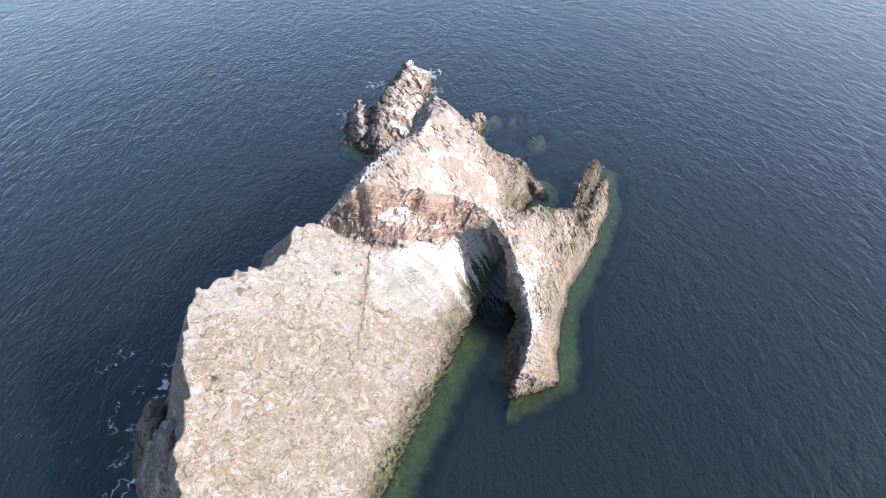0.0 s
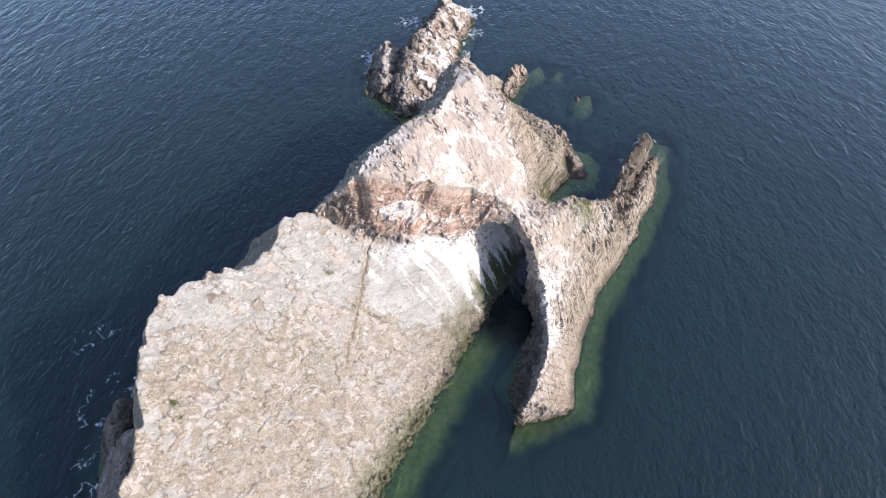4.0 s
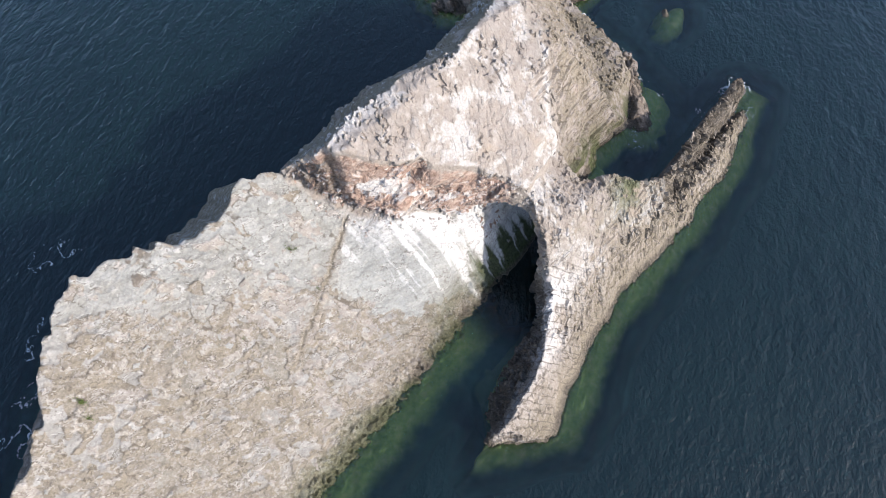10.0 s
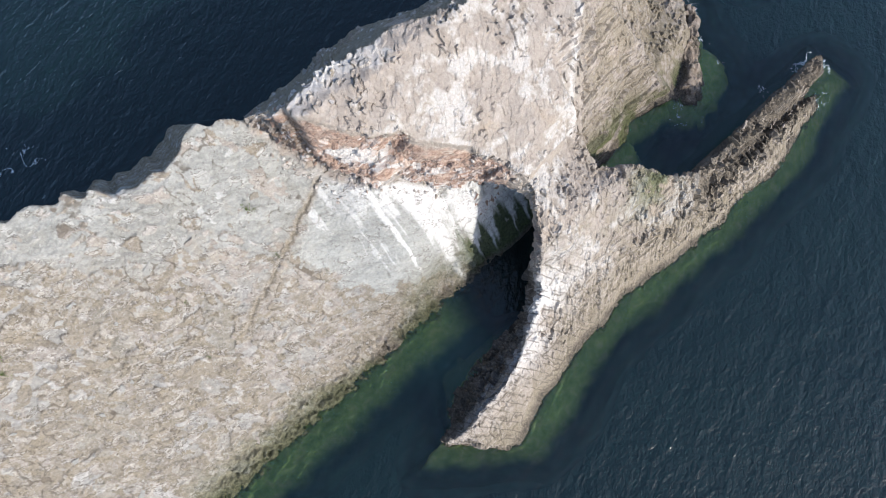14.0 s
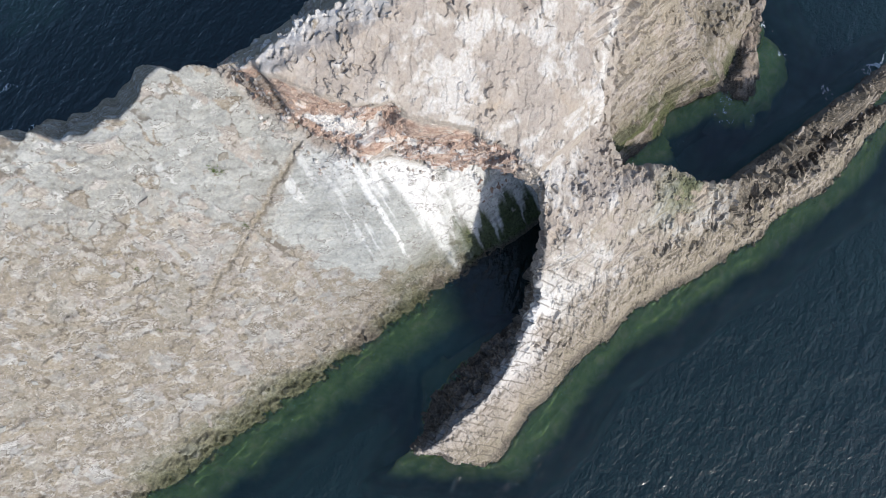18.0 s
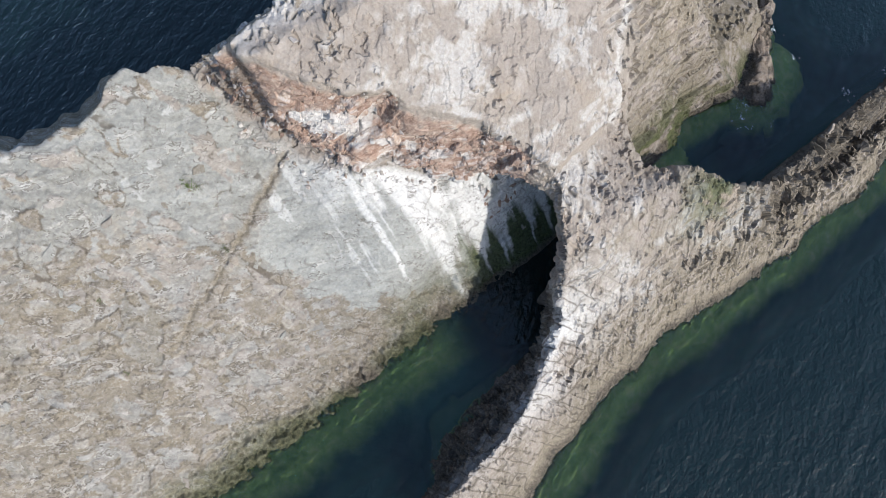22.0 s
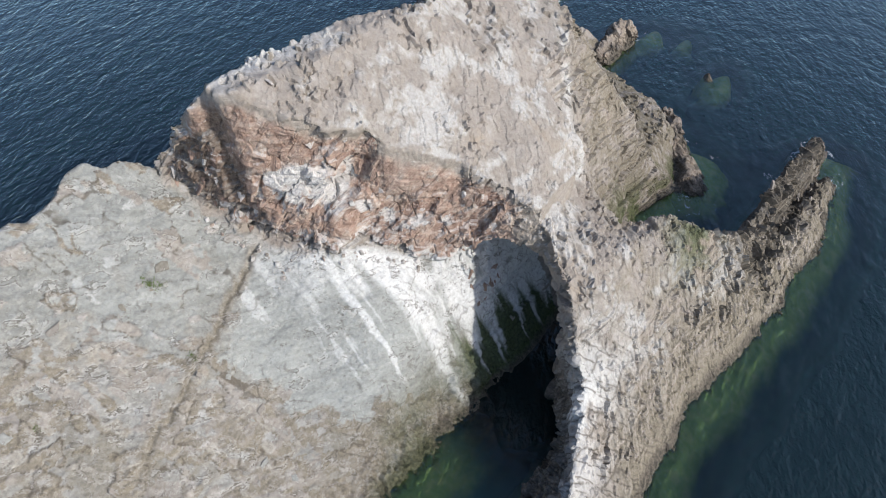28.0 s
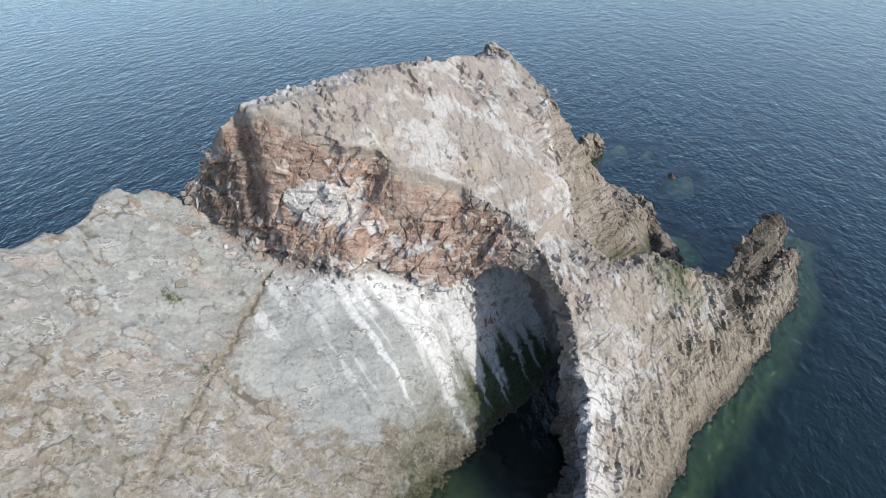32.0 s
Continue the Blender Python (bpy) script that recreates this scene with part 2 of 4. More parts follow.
def water_material():
    m, t = mat("sea_water")
    g = Graph(t)
    w0 = g.noise(g.coords((1.0, 0.5, 1), (0, 0, 25)), 0.3, 3, 0.5, 0.5)
    w1 = g.noise(g.coords((1.0, 0.6, 1), (0, 0, 40)), 0.95, 2, 0.5, 0.4)
    w2 = g.noise(g.coords((1, 0.6, 1), (0, 0, -10)), 0.10, 3, 0.5)
    w3 = g.noise(g.coords((1, 0.7, 1), (0, 0, 75)), 1.9, 2, 0.5, 0.3)
    calm = g.ramp(g.noise(g.coords(), 0.022, 4, 0.6), [(0.35, 0.85), (0.6, 1.0)])
    waves = g.math("ADD", g.math("MULTIPLY", w0, 2.0), g.math("ADD", w1, g.math("MULTIPLY", w3, 0.35)))
    waves = g.math("MULTIPLY", waves, calm)
    nb = g.bump(w2, 0.3, 0.4)
    nb = g.bump(waves, 1.0, 0.2, nb)
    chop = g.bump(waves, 1.0, 0.9)
    tint = g.ramp(g.noise(g.coords(), 0.018, 3), [(0.35, (0.0036, 0.0116, 0.0132)), (0.65, (0.0048, 0.0146, 0.0152))])
    face = g.add("ShaderNodeBsdfDiffuse", Color=tint, Normal=chop)
    glow = g.add("ShaderNodeSubsurfaceScattering", Color=tint, Scale=22.0, Radius=(1.0, 1.0, 1.0), Normal=chop)
    glow.falloff = "BURLEY"
    body = g.add("ShaderNodeMixShader", Fac=0.88)
    t.links.new(face.outputs[0], body.inputs[1]), t.links.new(glow.outputs[0], body.inputs[2])
    clear = g.add("ShaderNodeBsdfTransparent", Color=(0.92, 1.0, 0.82, 1))
    under = g.add("ShaderNodeMixShader", Fac=g.math("MULTIPLY", g.mask("shallow"), 0.88))
    t.links.new(body.outputs[0], under.inputs[1]), t.links.new(clear.outputs[0], under.inputs[2])
    gloss = g.add("ShaderNodeBsdfGlossy", Color=(1, 1, 1, 1), Roughness=0.2, Normal=nb)
    fr = g.math("MULTIPLY", g.add("ShaderNodeFresnel", IOR=1.34, Normal=nb).outputs[0], 1.8, True)
    top = g.add("ShaderNodeMixShader", Fac=fr)
    t.links.new(under.outputs[0], top.inputs[1]), t.links.new(gloss.outputs[0], top.inputs[2])
    g.out(top.outputs[0])
    return m


def plain(name, colour, rough=0.9):
    m, t = mat(name)
    g = Graph(t)
    f = g.noise(g.coords(), 0.3, 5)
    c = g.ramp(f, [(0.3, tuple(v * 0.7 for v in colour)), (0.7, tuple(v * 1.3 for v in colour))])
    g.out(g.add("ShaderNodeBsdfPrincipled", Base_Color=c, Roughness=rough).outputs[0])
    return m


ROCK, WATER = rock_material(), water_material()
SEABED = plain("dark_seabed", (0.048, 0.125, 0.150))


# ---- rock fields: positive inside the rock, in metres ----
def hashed(i, j, k, seed):
    n = (i * 374761393 + j * 668265263 + k * 2147483647 + seed * 1274126177) & 0xFFFFFFFF
    n = ((n ^ (n >> 13)) * 1274126177) & 0xFFFFFFFF
    n = ((n ^ (n >> 16)) * 2246822519) & 0xFFFFFFFF
    return ((n ^ (n >> 15)) & 0xFFFFFF) / float(0xFFFFFF)


def vnoise(x, y, z, seed):
    """Value noise from 0 to 1."""
    i, j, k = (np.floor(a).astype(np.int64) for a in (x, y, z))
    u, v, w = x - i, y - j, z - k
    u, v, w = (a * a * (3 - 2 * a) for a in (u, v, w))
    r = 0.0
    for a in (0, 1):
        for b in (0, 1):
            for c in (0, 1):
                r = r + hashed(i + a, j + b, k + c, seed) * (u if a else 1 - u) * (v if b else 1 - v) * (w if c else 1 - w)
    return r


def fbm(x, y, z, scale, seed, octaves=4, rough=0.5):
    r, amp, tot = 0.0, 1.0, 0.0
    for o in range(octaves):
        f = 2.0 ** o / scale
        r, tot = r + amp * vnoise(x * f + 17.3 * o, y * f - 9.1 * o, z * f + 5.7 * o, seed + o), tot + amp
        amp *= rough
    return r / tot


def cells(x, y, z, seed):
    """Blocky cells: a random value for each, and how far the point is from its border."""
    i, j, k = (np.floor(a).astype(np.int64) for a in (x, y, z))
    flat = not np.any(z)
    best, second, val = np.full(x.shape, 9.0), np.full(x.shape, 9.0), np.zeros(x.shape)
    for a in (-1, 0, 1):
        for b in (-1, 0, 1):
            for c in (0,) if flat else (-1, 0, 1):
                p, q, r = i + a, j + b, k + c
                dist = np.maximum(np.abs(p + hashed(p, q, r, seed) - x), np.abs(q + hashed(p, q, r, seed + 1) - y))
                if not flat:
                    dist = np.maximum(dist, np.abs(r + hashed(p, q, r, seed + 2) - z))
                near = dist < best
                second = np.where(near, best, np.minimum(second, dist))
                val = np.where(near, hashed(p, q, r, seed + 3), val)
                best = np.where(near, dist, best)
    return val, second - best


def step(a, b, x):
    t = np.clip((x - a) / (b - a), 0, 1)
    return t * t * (3 - 2 * t)


def dip(x, y):
    """The beds' own axes: d up the dip from the waterline, s along the strike."""
    return (x + 14) * -0.927 + (y - 75) * 0.376, (x + 14) * 0.376 + (y - 75) * 0.927


def undip(d, s):
    return -14 - 0.927 * d + 0.376 * s, 75 + 0.376 * d + 0.927 * s


def slab_top(d, s):
    hump = 8.0 * step(40, 60, s) * step(1, 10, d) * (1 - step(17, 32, d))
    return 0.88 * d + hump


def slab_field(d, s, z):
    crest = np.interp(s, [-62, -45, -25, -19, -12, -5, 2, 8, 19, 25, 30, 41, 47, 60, 110], [2, 14, 27.4, 31.3, 34.5, 39, 43.1, 45.1, 43.3, 40.0, 38.9, 40.3, 37.5, 36, 30])
    crest = crest + (vnoise(s / 1.6, d * 0, d * 0, 61) - 0.5) * 1.6
    batter = np.interp(s, [18, 25, 37, 42], [0.5, 1.05, 1.05, 0.5])
    drop = 0.88 * crest - z
    out = np.where(drop > 0, batter * np.minimum(drop, 9) + 0.45 * np.maximum(drop - 9, 0), 0.5 * drop)
    f = np.minimum((slab_top(d, s) - z) * 0.75, (crest + out - d) * 0.68)
    return np.minimum(np.minimum(f, s + 60), 108 - s)


def front_line(d):
    return np.interp(d, [-2, 1, 10, 15.5, 17.0, 18.5, 25, 28, 28.6, 31.6, 32.2, 35.5, 36, 42], [75, 74.6, 69.5, 62, 60.5, 56.5, 51.6, 51.2, 49.8, 49.3, 48.2, 47.8, 46.8, 46])


def tunnel(d, s, z):
    roof = 22.0 - 0.085 * (d - 4) ** 2 - 0.12 * (s - 72)
    inner = np.interp(s, [60, 67, 72, 90, 100], [-11, -9.0, -6.5, -7, -8])
    return np.minimum.reduce([roof - z, d - inner, 15 - d - 1.2 * np.maximum(0, s - 84), 104 - s, s - 50])


def summit_top(d, s):
    top = 46.6 - 0.84 * np.maximum(0, 24 - d) - 0.2 * np.maximum(0, d - 27)
    top = top - 1.15 * np.maximum(0, d - 28) * (1 - step(58, 72, s)) - (0.06 + 0.16 * step(8, 22, d)) * np.maximum(0, s - 79)
    beyond = (d - 11.8) * -0.56 + (s - 91.3) * 0.83
    low = np.minimum(0.9 * (d - east_shore(s)), 5.0)
    top = np.minimum(top, np.maximum(43.0 + 3.0 * step(12, 20, d) - 1.33 * beyond, low))
    return np.maximum(top, 43.6 - 0.6 * np.abs(d - 31.0) - 1.5 * np.abs(s - 106.0))


def east_shore(s):
    return np.interp(s, [60, 86, 88, 99, 110, 121, 136, 140, 143, 147, 152], [2, 2, -4, -0.5, 1.4, 0.4, 4.5, 11, 19, 28, 36])


def summit_field(d, s, z):
    east = east_shore(s)
    crest = np.interp(s, [45, 50, 57, 61, 65, 69, 75, 80, 85.5, 92, 97, 100, 106, 112, 130, 155], [34, 34.3, 35.8, 36.0, 34.8, 34.8, 32.8, 30.8, 30.2, 30.5, 31.4, 31.8, 34.6, 33, 31, 34])
    f = np.minimum((summit_top(d, s) - z) * 0.7, (crest - 4.5 + 0.95 * np.minimum(43.5 - z, 8) + 0.22 * np.maximum(35.5 - z, 0) - d) * 0.7)
    f = np.minimum(f, (s - front_line(d) + (z - 30) * 0.04) * 0.85)
    w = step(84, 91, s)
    return np.minimum(f, w * np.minimum(9, (2.3 * (d - east) - z) * 0.4) + (1 - w) * np.minimum(9, d - east))


def arm_field(d, s, z):
    shore = np.interp(s, [30, 48, 56, 66, 72, 80, 90, 106, 130, 140, 156], [-31, -28.7, -26.6, -24.1, -23.3, -23.6, -24.6, -25.8, -25.8, -24.8, -21.0])
    k = np.interp(s, [60, 75, 110, 150], [1.0, 1.25, 1.25, 1.1])
    top = np.minimum(k * (d - shore), 20 + 0.55 * (d + 9))
    top = top - 3.2 * np.exp(-((d + 19.3) / 1.1) ** 2) * step(112, 122, s) - 2.5 * step(122, 150, s)
    top = top - 2.0 * np.exp(-((s - 108) / 4.0) ** 2) * step(-24.5, -21, d) - 5 * step(78, 90, s) * step(-12, -3, d) * (1 - step(2, 9, d))
    rim = np.interp(s, [36, 41, 46, 54, 60, 66, 70, 73, 74.6], [-20.5, -19.5, -18.4, -17.7, -16, -12.2, -7.6, -2.0, 1])
    rim = rim + (7 - z) * np.where(z < 7, 0.66, 0.3) * (1 - step(56, 68, s)) * (0.15 + 0.85 * step(37, 47, s))
    west = np.maximum(rim - d, np.minimum(s - front_line(d), d + 2.5))
    bay = np.interp(d, [-17, -16, -14, -10, -3.8, 2, 10], [110, 106.5, 101, 95.5, 89.4, 90, 96])
    low = 0.9 * np.maximum(0, -z)
    inland = np.maximum(bay - s, -15.8 - d + 0.4 * low)
    f = np.minimum.reduce([(top - z) * 0.65, west * 0.9, inland * 0.9, (s - 36 + (d + 19.3) * 1.17 + low) * 0.6, 151.5 - s + low, 14 - d])
    return f


def island_field(x, y, z):
    z = np.where(z < 0, z * 1.75, z)
    wx = (fbm(x, y, z, 9.0, 11, 3) - 0.5) * 3.2
    wy = (fbm(x, y, z, 9.0, 23, 3) - 0.5) * 3.2
    d, s = dip(x + wx, y + wy)
    zz = z + (fbm(x, y, z, 7.0, 31, 3) - 0.5) * 2.0 * step(-1, 5, z)
    hollow = -tunnel(d, s, zz)
    upper = np.minimum(np.maximum(summit_field(d, s, zz), arm_field(d, s, zz)), hollow)
    return np.maximum(slab_field(*dip(x + 0.4 * wx, y + 0.4 * wy), z + 0.4 * (zz - z)), upper)


def surface(field, low, high, h):
    """Vertices and quads of the field's zero surface, on a grid of step h."""
    n = [4 * int(math.ceil((b - a) / h / 4)) + 1 for a, b in zip(low, high)]
    axes = [low[i] + h * np.arange(n[i]) for i in range(3)]
    cx = [a[::4] for a in axes]
    g = np.meshgrid(*cx, indexing="ij")
    rough = field(*(a.ravel() for a in g)).reshape(g[0].shape)
    full = rough
    for ax in range(3):
        full = np.repeat(full, 4, axis=ax)
    full = full[2:2 + n[0], 2:2 + n[1], 2:2 + n[2]].astype(np.float32)
    pad = [(0, n[i] - full.shape[i]) for i in range(3)]
    full = np.pad(full, pad, mode="edge")
    ii = np.argwhere(np.abs(full) < 4.5 * h)
    full[tuple(ii.T)] = field(axes[0][ii[:, 0]], axes[1][ii[:, 1]], axes[2][ii[:, 2]])
    inside = full > 0
    count = np.zeros([m - 1 for m in n], np.int8)
    corner = [(a, b, c) for a in (0, 1) for b in (0, 1) for c in (0, 1)]

    def cut(arr, o):
        return arr[o[0]:o[0] + n[0] - 1, o[1]:o[1] + n[1] - 1, o[2]:o[2] + n[2] - 1]
    for o in corner:
        count += cut(inside, o)
    act = (count > 0) & (count < 8)
    idx = np.argwhere(act)
    ids = np.full(act.shape, -1, np.int32)
    ids[act] = np.arange(len(idx))
    val = {o: cut(full, o)[act].astype(float) for o in corner}
    tot, num = np.zeros((len(idx), 3)), np.zeros(len(idx))
    for o in corner:
        for ax in range(3):
            if o[ax] == 0:
                q = list(o)
                q[ax] = 1
                a, b = val[o], val[tuple(q)]
                x = (a > 0) != (b > 0)
                tt = np.where(x, a / np.where(x, a - b, 1), 0)
                p = np.array(o, float)[None, :].repeat(len(idx), 0)
                p[:, ax] = tt
                tot += p * x[:, None]
                num += x
    verts = np.array(low) + h * (idx + tot / num[:, None])
    quads = []
    for ax in range(3):
        u, v = (ax + 1) % 3, (ax + 2) % 3
        sl = [slice(1, n[i] - 1) for i in range(3)]
        sl[ax] = slice(0, n[ax] - 1)
        a = inside[tuple(sl)]
        sl2 = list(sl)
        sl2[ax] = slice(1, n[ax])
        b = inside[tuple(sl2)]
        e = np.argwhere(a != b)
        sign = a[tuple(e.T)]
        base = e.copy()
        base[:, u] += 1
        base[:, v] += 1
        c = []
        for du, dv in ((-1, -1), (0, -1), (0, 0), (-1, 0)):
            q = base.copy()
            q[:, u] += du
            q[:, v] += dv
            c.append(ids[tuple(q.T)])
        q = np.stack(c, 1)
        q[~sign] = q[~sign][:, ::-1]
        quads.append(q)
    return verts, np.concatenate(quads)


def vertex_normals(verts, quads):
    fn = np.cross(verts[quads[:, 2]] - verts[quads[:, 0]], verts[quads[:, 3]] - verts[quads[:, 1]])
    vn = np.zeros_like(verts)
    for i in range(4):
        for a in range(3):
            vn[:, a] += np.bincount(quads[:, i], fn[:, a], len(verts))
    return vn / np.maximum(1e-9, np.linalg.norm(vn, axis=1))[:, None]


def split_quads(verts, quads):
    """Each quad into four."""
    e = np.concatenate([np.stack([quads[:, i], quads[:, (i + 1) % 4]], 1) for i in range(4)])
    e.sort(axis=1)
    u, inv = np.unique(e, axis=0, return_inverse=True)
    inv = inv.reshape(4, len(quads)) + len(verts)
    mid = verts[u].mean(axis=1)
    cen = verts[quads].mean(axis=1)
    ci = len(verts) + len(mid) + np.arange(len(quads))
    new_quads = [np.stack([quads[:, i], inv[i], ci, inv[i - 1]], 1) for i in range(4)]
    return np.concatenate([verts, mid, cen]), np.concatenate(new_quads)


def mesh_from(name, verts, quads, normals, masks, material, parent=None, smooth=True):
    used, inv = np.unique(quads, return_inverse=True)
    quads = inv.reshape(-1, 4)
    me = bpy.data.meshes.new(name)
    me.vertices.add(len(used)), me.loops.add(quads.size), me.polygons.add(len(quads))
    me.vertices.foreach_set("co", verts[used].astype(np.float32).ravel())
    me.loops.foreach_set("vertex_index", quads.astype(np.int32).ravel())
    me.polygons.foreach_set("loop_start", np.arange(0, quads.size, 4, dtype=np.int32))
    me.polygons.foreach_set("use_smooth", np.full(len(quads), smooth))
    me.update()
    for k, v in masks.items():
        me.attributes.new(k, "FLOAT", "POINT").data.foreach_set("value", v[used].astype(np.float32))
    if normals is not None:
        me.normals_split_custom_set_from_vertices(normals[used].astype(np.float32))
    me.materials.append(material)
    ob = new(name, me)
    ob.parent = parent
    return ob


def skirt_zone(d, s, z):
    """The dark broken foot of the pillar on the channel side."""
    rim = np.interp(s, [36, 46, 54, 60, 66], [-20.5, -18.4, -17.7, -16, -12.2])
    return step(-0.3, 0.8, d - rim) * (1 - step(62, 70, s)) * (1 - step(-8, -5, d)) * step(-0.5, 0.4, z) * (1 - step(6, 9, z))


def fault(d, s):
    """How near a place on the slab is to the old fault that runs down from the corner of the red cliff."""
    t = np.clip((50.6 - s) / 18.0, 0, 1.5)
    off = d - (26.8 - 6.6 * t) + 0.9 * (vnoise(s / 2.2, s * 0, s * 0, 77) - 0.5) + 0.5 * (vnoise(s / 0.7, s * 0, s * 0, 78) - 0.5)
    return off, step(20, 26, s) * (1 - step(50, 51.5, s))


def plates(v):
    """The thin beds broken into plates on the slab: a value for each large and small plate, and the distance to its edge."""
    x, y = v[:, 0], v[:, 1]
    zero = np.zeros_like(x)
    d, s = dip(x, y)
    wa = (fbm(x, y, zero, 6.0, 361, 3, 0.55) - 0.5) * 5.0 + (fbm(x, y, zero, 1.1, 364, 2) - 0.5) * 0.7
    wb = (fbm(x, y, zero, 6.0, 367, 3, 0.55) - 0.5) * 4.0 + (fbm(x, y, zero, 1.1, 369, 2) - 0.5) * 0.7
    p, q = 0.85 * s - 0.52 * d + wa, 0.52 * s + 0.85 * d + wb
    large, edge = cells(p / 3.0, q / 1.6, zero, 371)
    small, rim = cells(p / 1.05, q / 0.7, zero, 381)
    return large, edge, small, rim


def relief(v, n):
    """Plates on the slab, blocks in the cliffs and ribs down the dip, pushed out along the normals."""
    x, y, z = v.T
    d, s = dip(x, y)
    wu, wv = (fbm(x, y, z, 5.0, 201, 3) - 0.5) * 4.0, (fbm(x, y, z, 5.0, 211, 3) - 0.5) * 4.0
    zero = np.zeros_like(x)
    slab = 1 - step(-1.5, 0.5, s - front_line(np.maximum(d, 10)))
    slab = slab * step(-9, -4, d)
    smooth = slab * step(30, 44, s + 0.15 * d)
    # slab
    a1, e1, a2, _ = plates(v)
    lp, lq = 0.85 * s - 0.52 * d, 0.52 * s + 0.85 * d
    ledge = fbm((lp + wu) * 0.38, (lq + 0.6 * wv) * 1.0, z, 2.6, 321, 5, 0.62)
    chips = fbm((s + wu) * 0.8, (d + wv) * 1.2, z, 0.9, 331, 3, 0.65)
    o = (a1 - 0.5) * 0.26 + (a2 - 0.5) * 0.15 + (chips - 0.5) * 0.2 - 0.12 * (1 - step(0.0, 0.07, e1)) * (a1 > 0.5)
    tb = ledge * 9
    terrace = (np.floor(tb) + step(0.72, 1.0, tb - np.floor(tb))) / 9
    o = o + (terrace - 0.5) * 1.0
    crack = (terrace - 0.5) * 0.75 + (a2 - 0.5) * 0.03 + (ledge - 0.5) * 0.4 + (chips - 0.5) * 0.14
    out = slab * (o * (1 - 0.8 * smooth) + crack * 0.8 * smooth)
    off, run = fault(d, s)
    out = out - slab * run * (0.3 * np.exp(-(off / 0.25) ** 2) - 0.04 * step(0.0, 0.4, off) * (1 - step(0.4, 3.0, off)))
    # cliffs
    steep = 1 - step(0.3, 0.65, n[:, 2])
    gap = s - front_line(d)
    steep = np.maximum(steep, step(-2, -0.5, gap) * (1 - step(4, 6, gap)) * step(0.8, 2.0, summit_top(d, s) - z) * step(5, 8, d) * step(0.5, 1.5, z - slab_top(d, s)))
    p, q = 0.9 * d + 0.42 * z, 0.9 * z - 0.42 * d
    b1, f1 = cells((p + 0.1 * wu) / 2.4, (q + 0.1 * wv) / 3.6, zero, 401)
    b2, _ = cells((p + 0.2 * wv) / 0.75, (q + 0.2 * wu) / 1.3, zero, 411)
    b4, _ = cells((p + 0.1 * wv) / 0.36, (q + 0.1 * wu) / 0.55, zero, 431)
    b3, _ = cells((p + 0.1 * wv) / 3.0, (z + 0.2 * d + 0.15 * wu) / 0.7, zero, 421)
    o = (b1 - 0.5) * 1.15 + (b2 - 0.5) * 0.7 + (b3 - 0.5) * 0.4 + (b4 - 0.5) * 0.18 - 0.5 * (1 - step(0, 0.04, f1))
    slot = d - 18.2 + 0.4 * (z - 34.6)
    alcove = step(-1.9, -1.2, slot) * (1 - step(0.3, 0.8, slot)) * step(27.5, 30, z) * (1 - step(40.5, 42, z))
    o = o - 1.0 * alcove * (s < 64)
    out = out + (1 - slab) * steep * o * (1 - 0.7 * step(72, 78, s) * (1 - step(90, 94, s)) * step(-3, 0, d) * step(8, 14, z))
    # dip slopes of the summit and the arm: ribs that run down the slope
    arm = 1 - step(-4, 4, d)
    ru, rw = 0.63 * d - 0.77 * s, 0.77 * d + 0.63 * s
    c1, g1 = cells((ru + 0.4 * wu) / 1.4, (rw + 0.6 * wv) / 3.4, zero, 501)
    c2, _ = cells((ru + 0.3 * wu) / 0.6, (rw + 0.4 * wv) / 1.2, zero, 511)
    ribs = fbm(ru + 0.55 * wu, rw * 0.22, z * 0.05, 1.2, 521, 3, 0.6)
    ribs = 1 - np.abs(ribs - 0.5) * 3.4
    lump = fbm(x, y, z, 3.0, 531, 4, 0.6)
    rugged = (0.45 + 0.5 * arm + 0.9 * step(92, 112, s) * arm) * (0.35 + 0.65 * step(2.0, 6.0, z))
    bed = fbm(s * 0.25, d + 0.4 * wu, z, 0.8, 551, 3, 0.6)
    c3, _ = cells((ru + 0.8 * wv) / 0.6, (rw + 0.8 * wu) / 0.8, zero, 515)
    here = step(0.46, 0.58, fbm(x, y, z, 7.0, 525, 3))
    sea = (1 - arm) * step(0, 3, (d - 11.8) * -0.56 + (s - 91.3) * 0.83)
    here = np.maximum(here, sea)
    o = (c1 - 0.5) * (0.42 - 0.3 * sea) + (c2 - 0.5) * (0.35 - 0.05 * arm) + (ribs - 0.5) * (0.2 + 0.15 * arm) + (bed - 0.5) * (0.35 - 0.3 * sea) + (lump - 0.5) * (0.7 - 0.1 * arm)
    o = o + (1 - 0.45 * arm) * (np.maximum(here, 0.8 * arm) * (0.8 * (c3 > 0.87) - 0.7 * (c3 < 0.12)) + 0.35 * (c3 > 0.95)) - 0.2 * (1 - step(0, 0.06, g1)) * (c1 > 0.75)
    o = o * (1 - 0.65 * arm * np.exp(-((d + 11) / 4.5) ** 2) * (1 - step(84, 96, s)))
    pillar = arm * (1 - step(56, 66, s))
    j1, h1 = cells((s + 0.25 * wu) / 1.15, (d + 0.25 * wv) / 2.1, zero, 541)
    o = o * (1 - 0.75 * pillar) + pillar * ((j1 - 0.5) * 0.4 + (lump - 0.5) * 0.5 - 0.12 * (1 - step(0, 0.09, h1)))
    out = out + (1 - slab) * (1 - steep) * rugged * o
    k1, _ = cells(x / 1.5, y / 1.5, z / 1.3, 561)
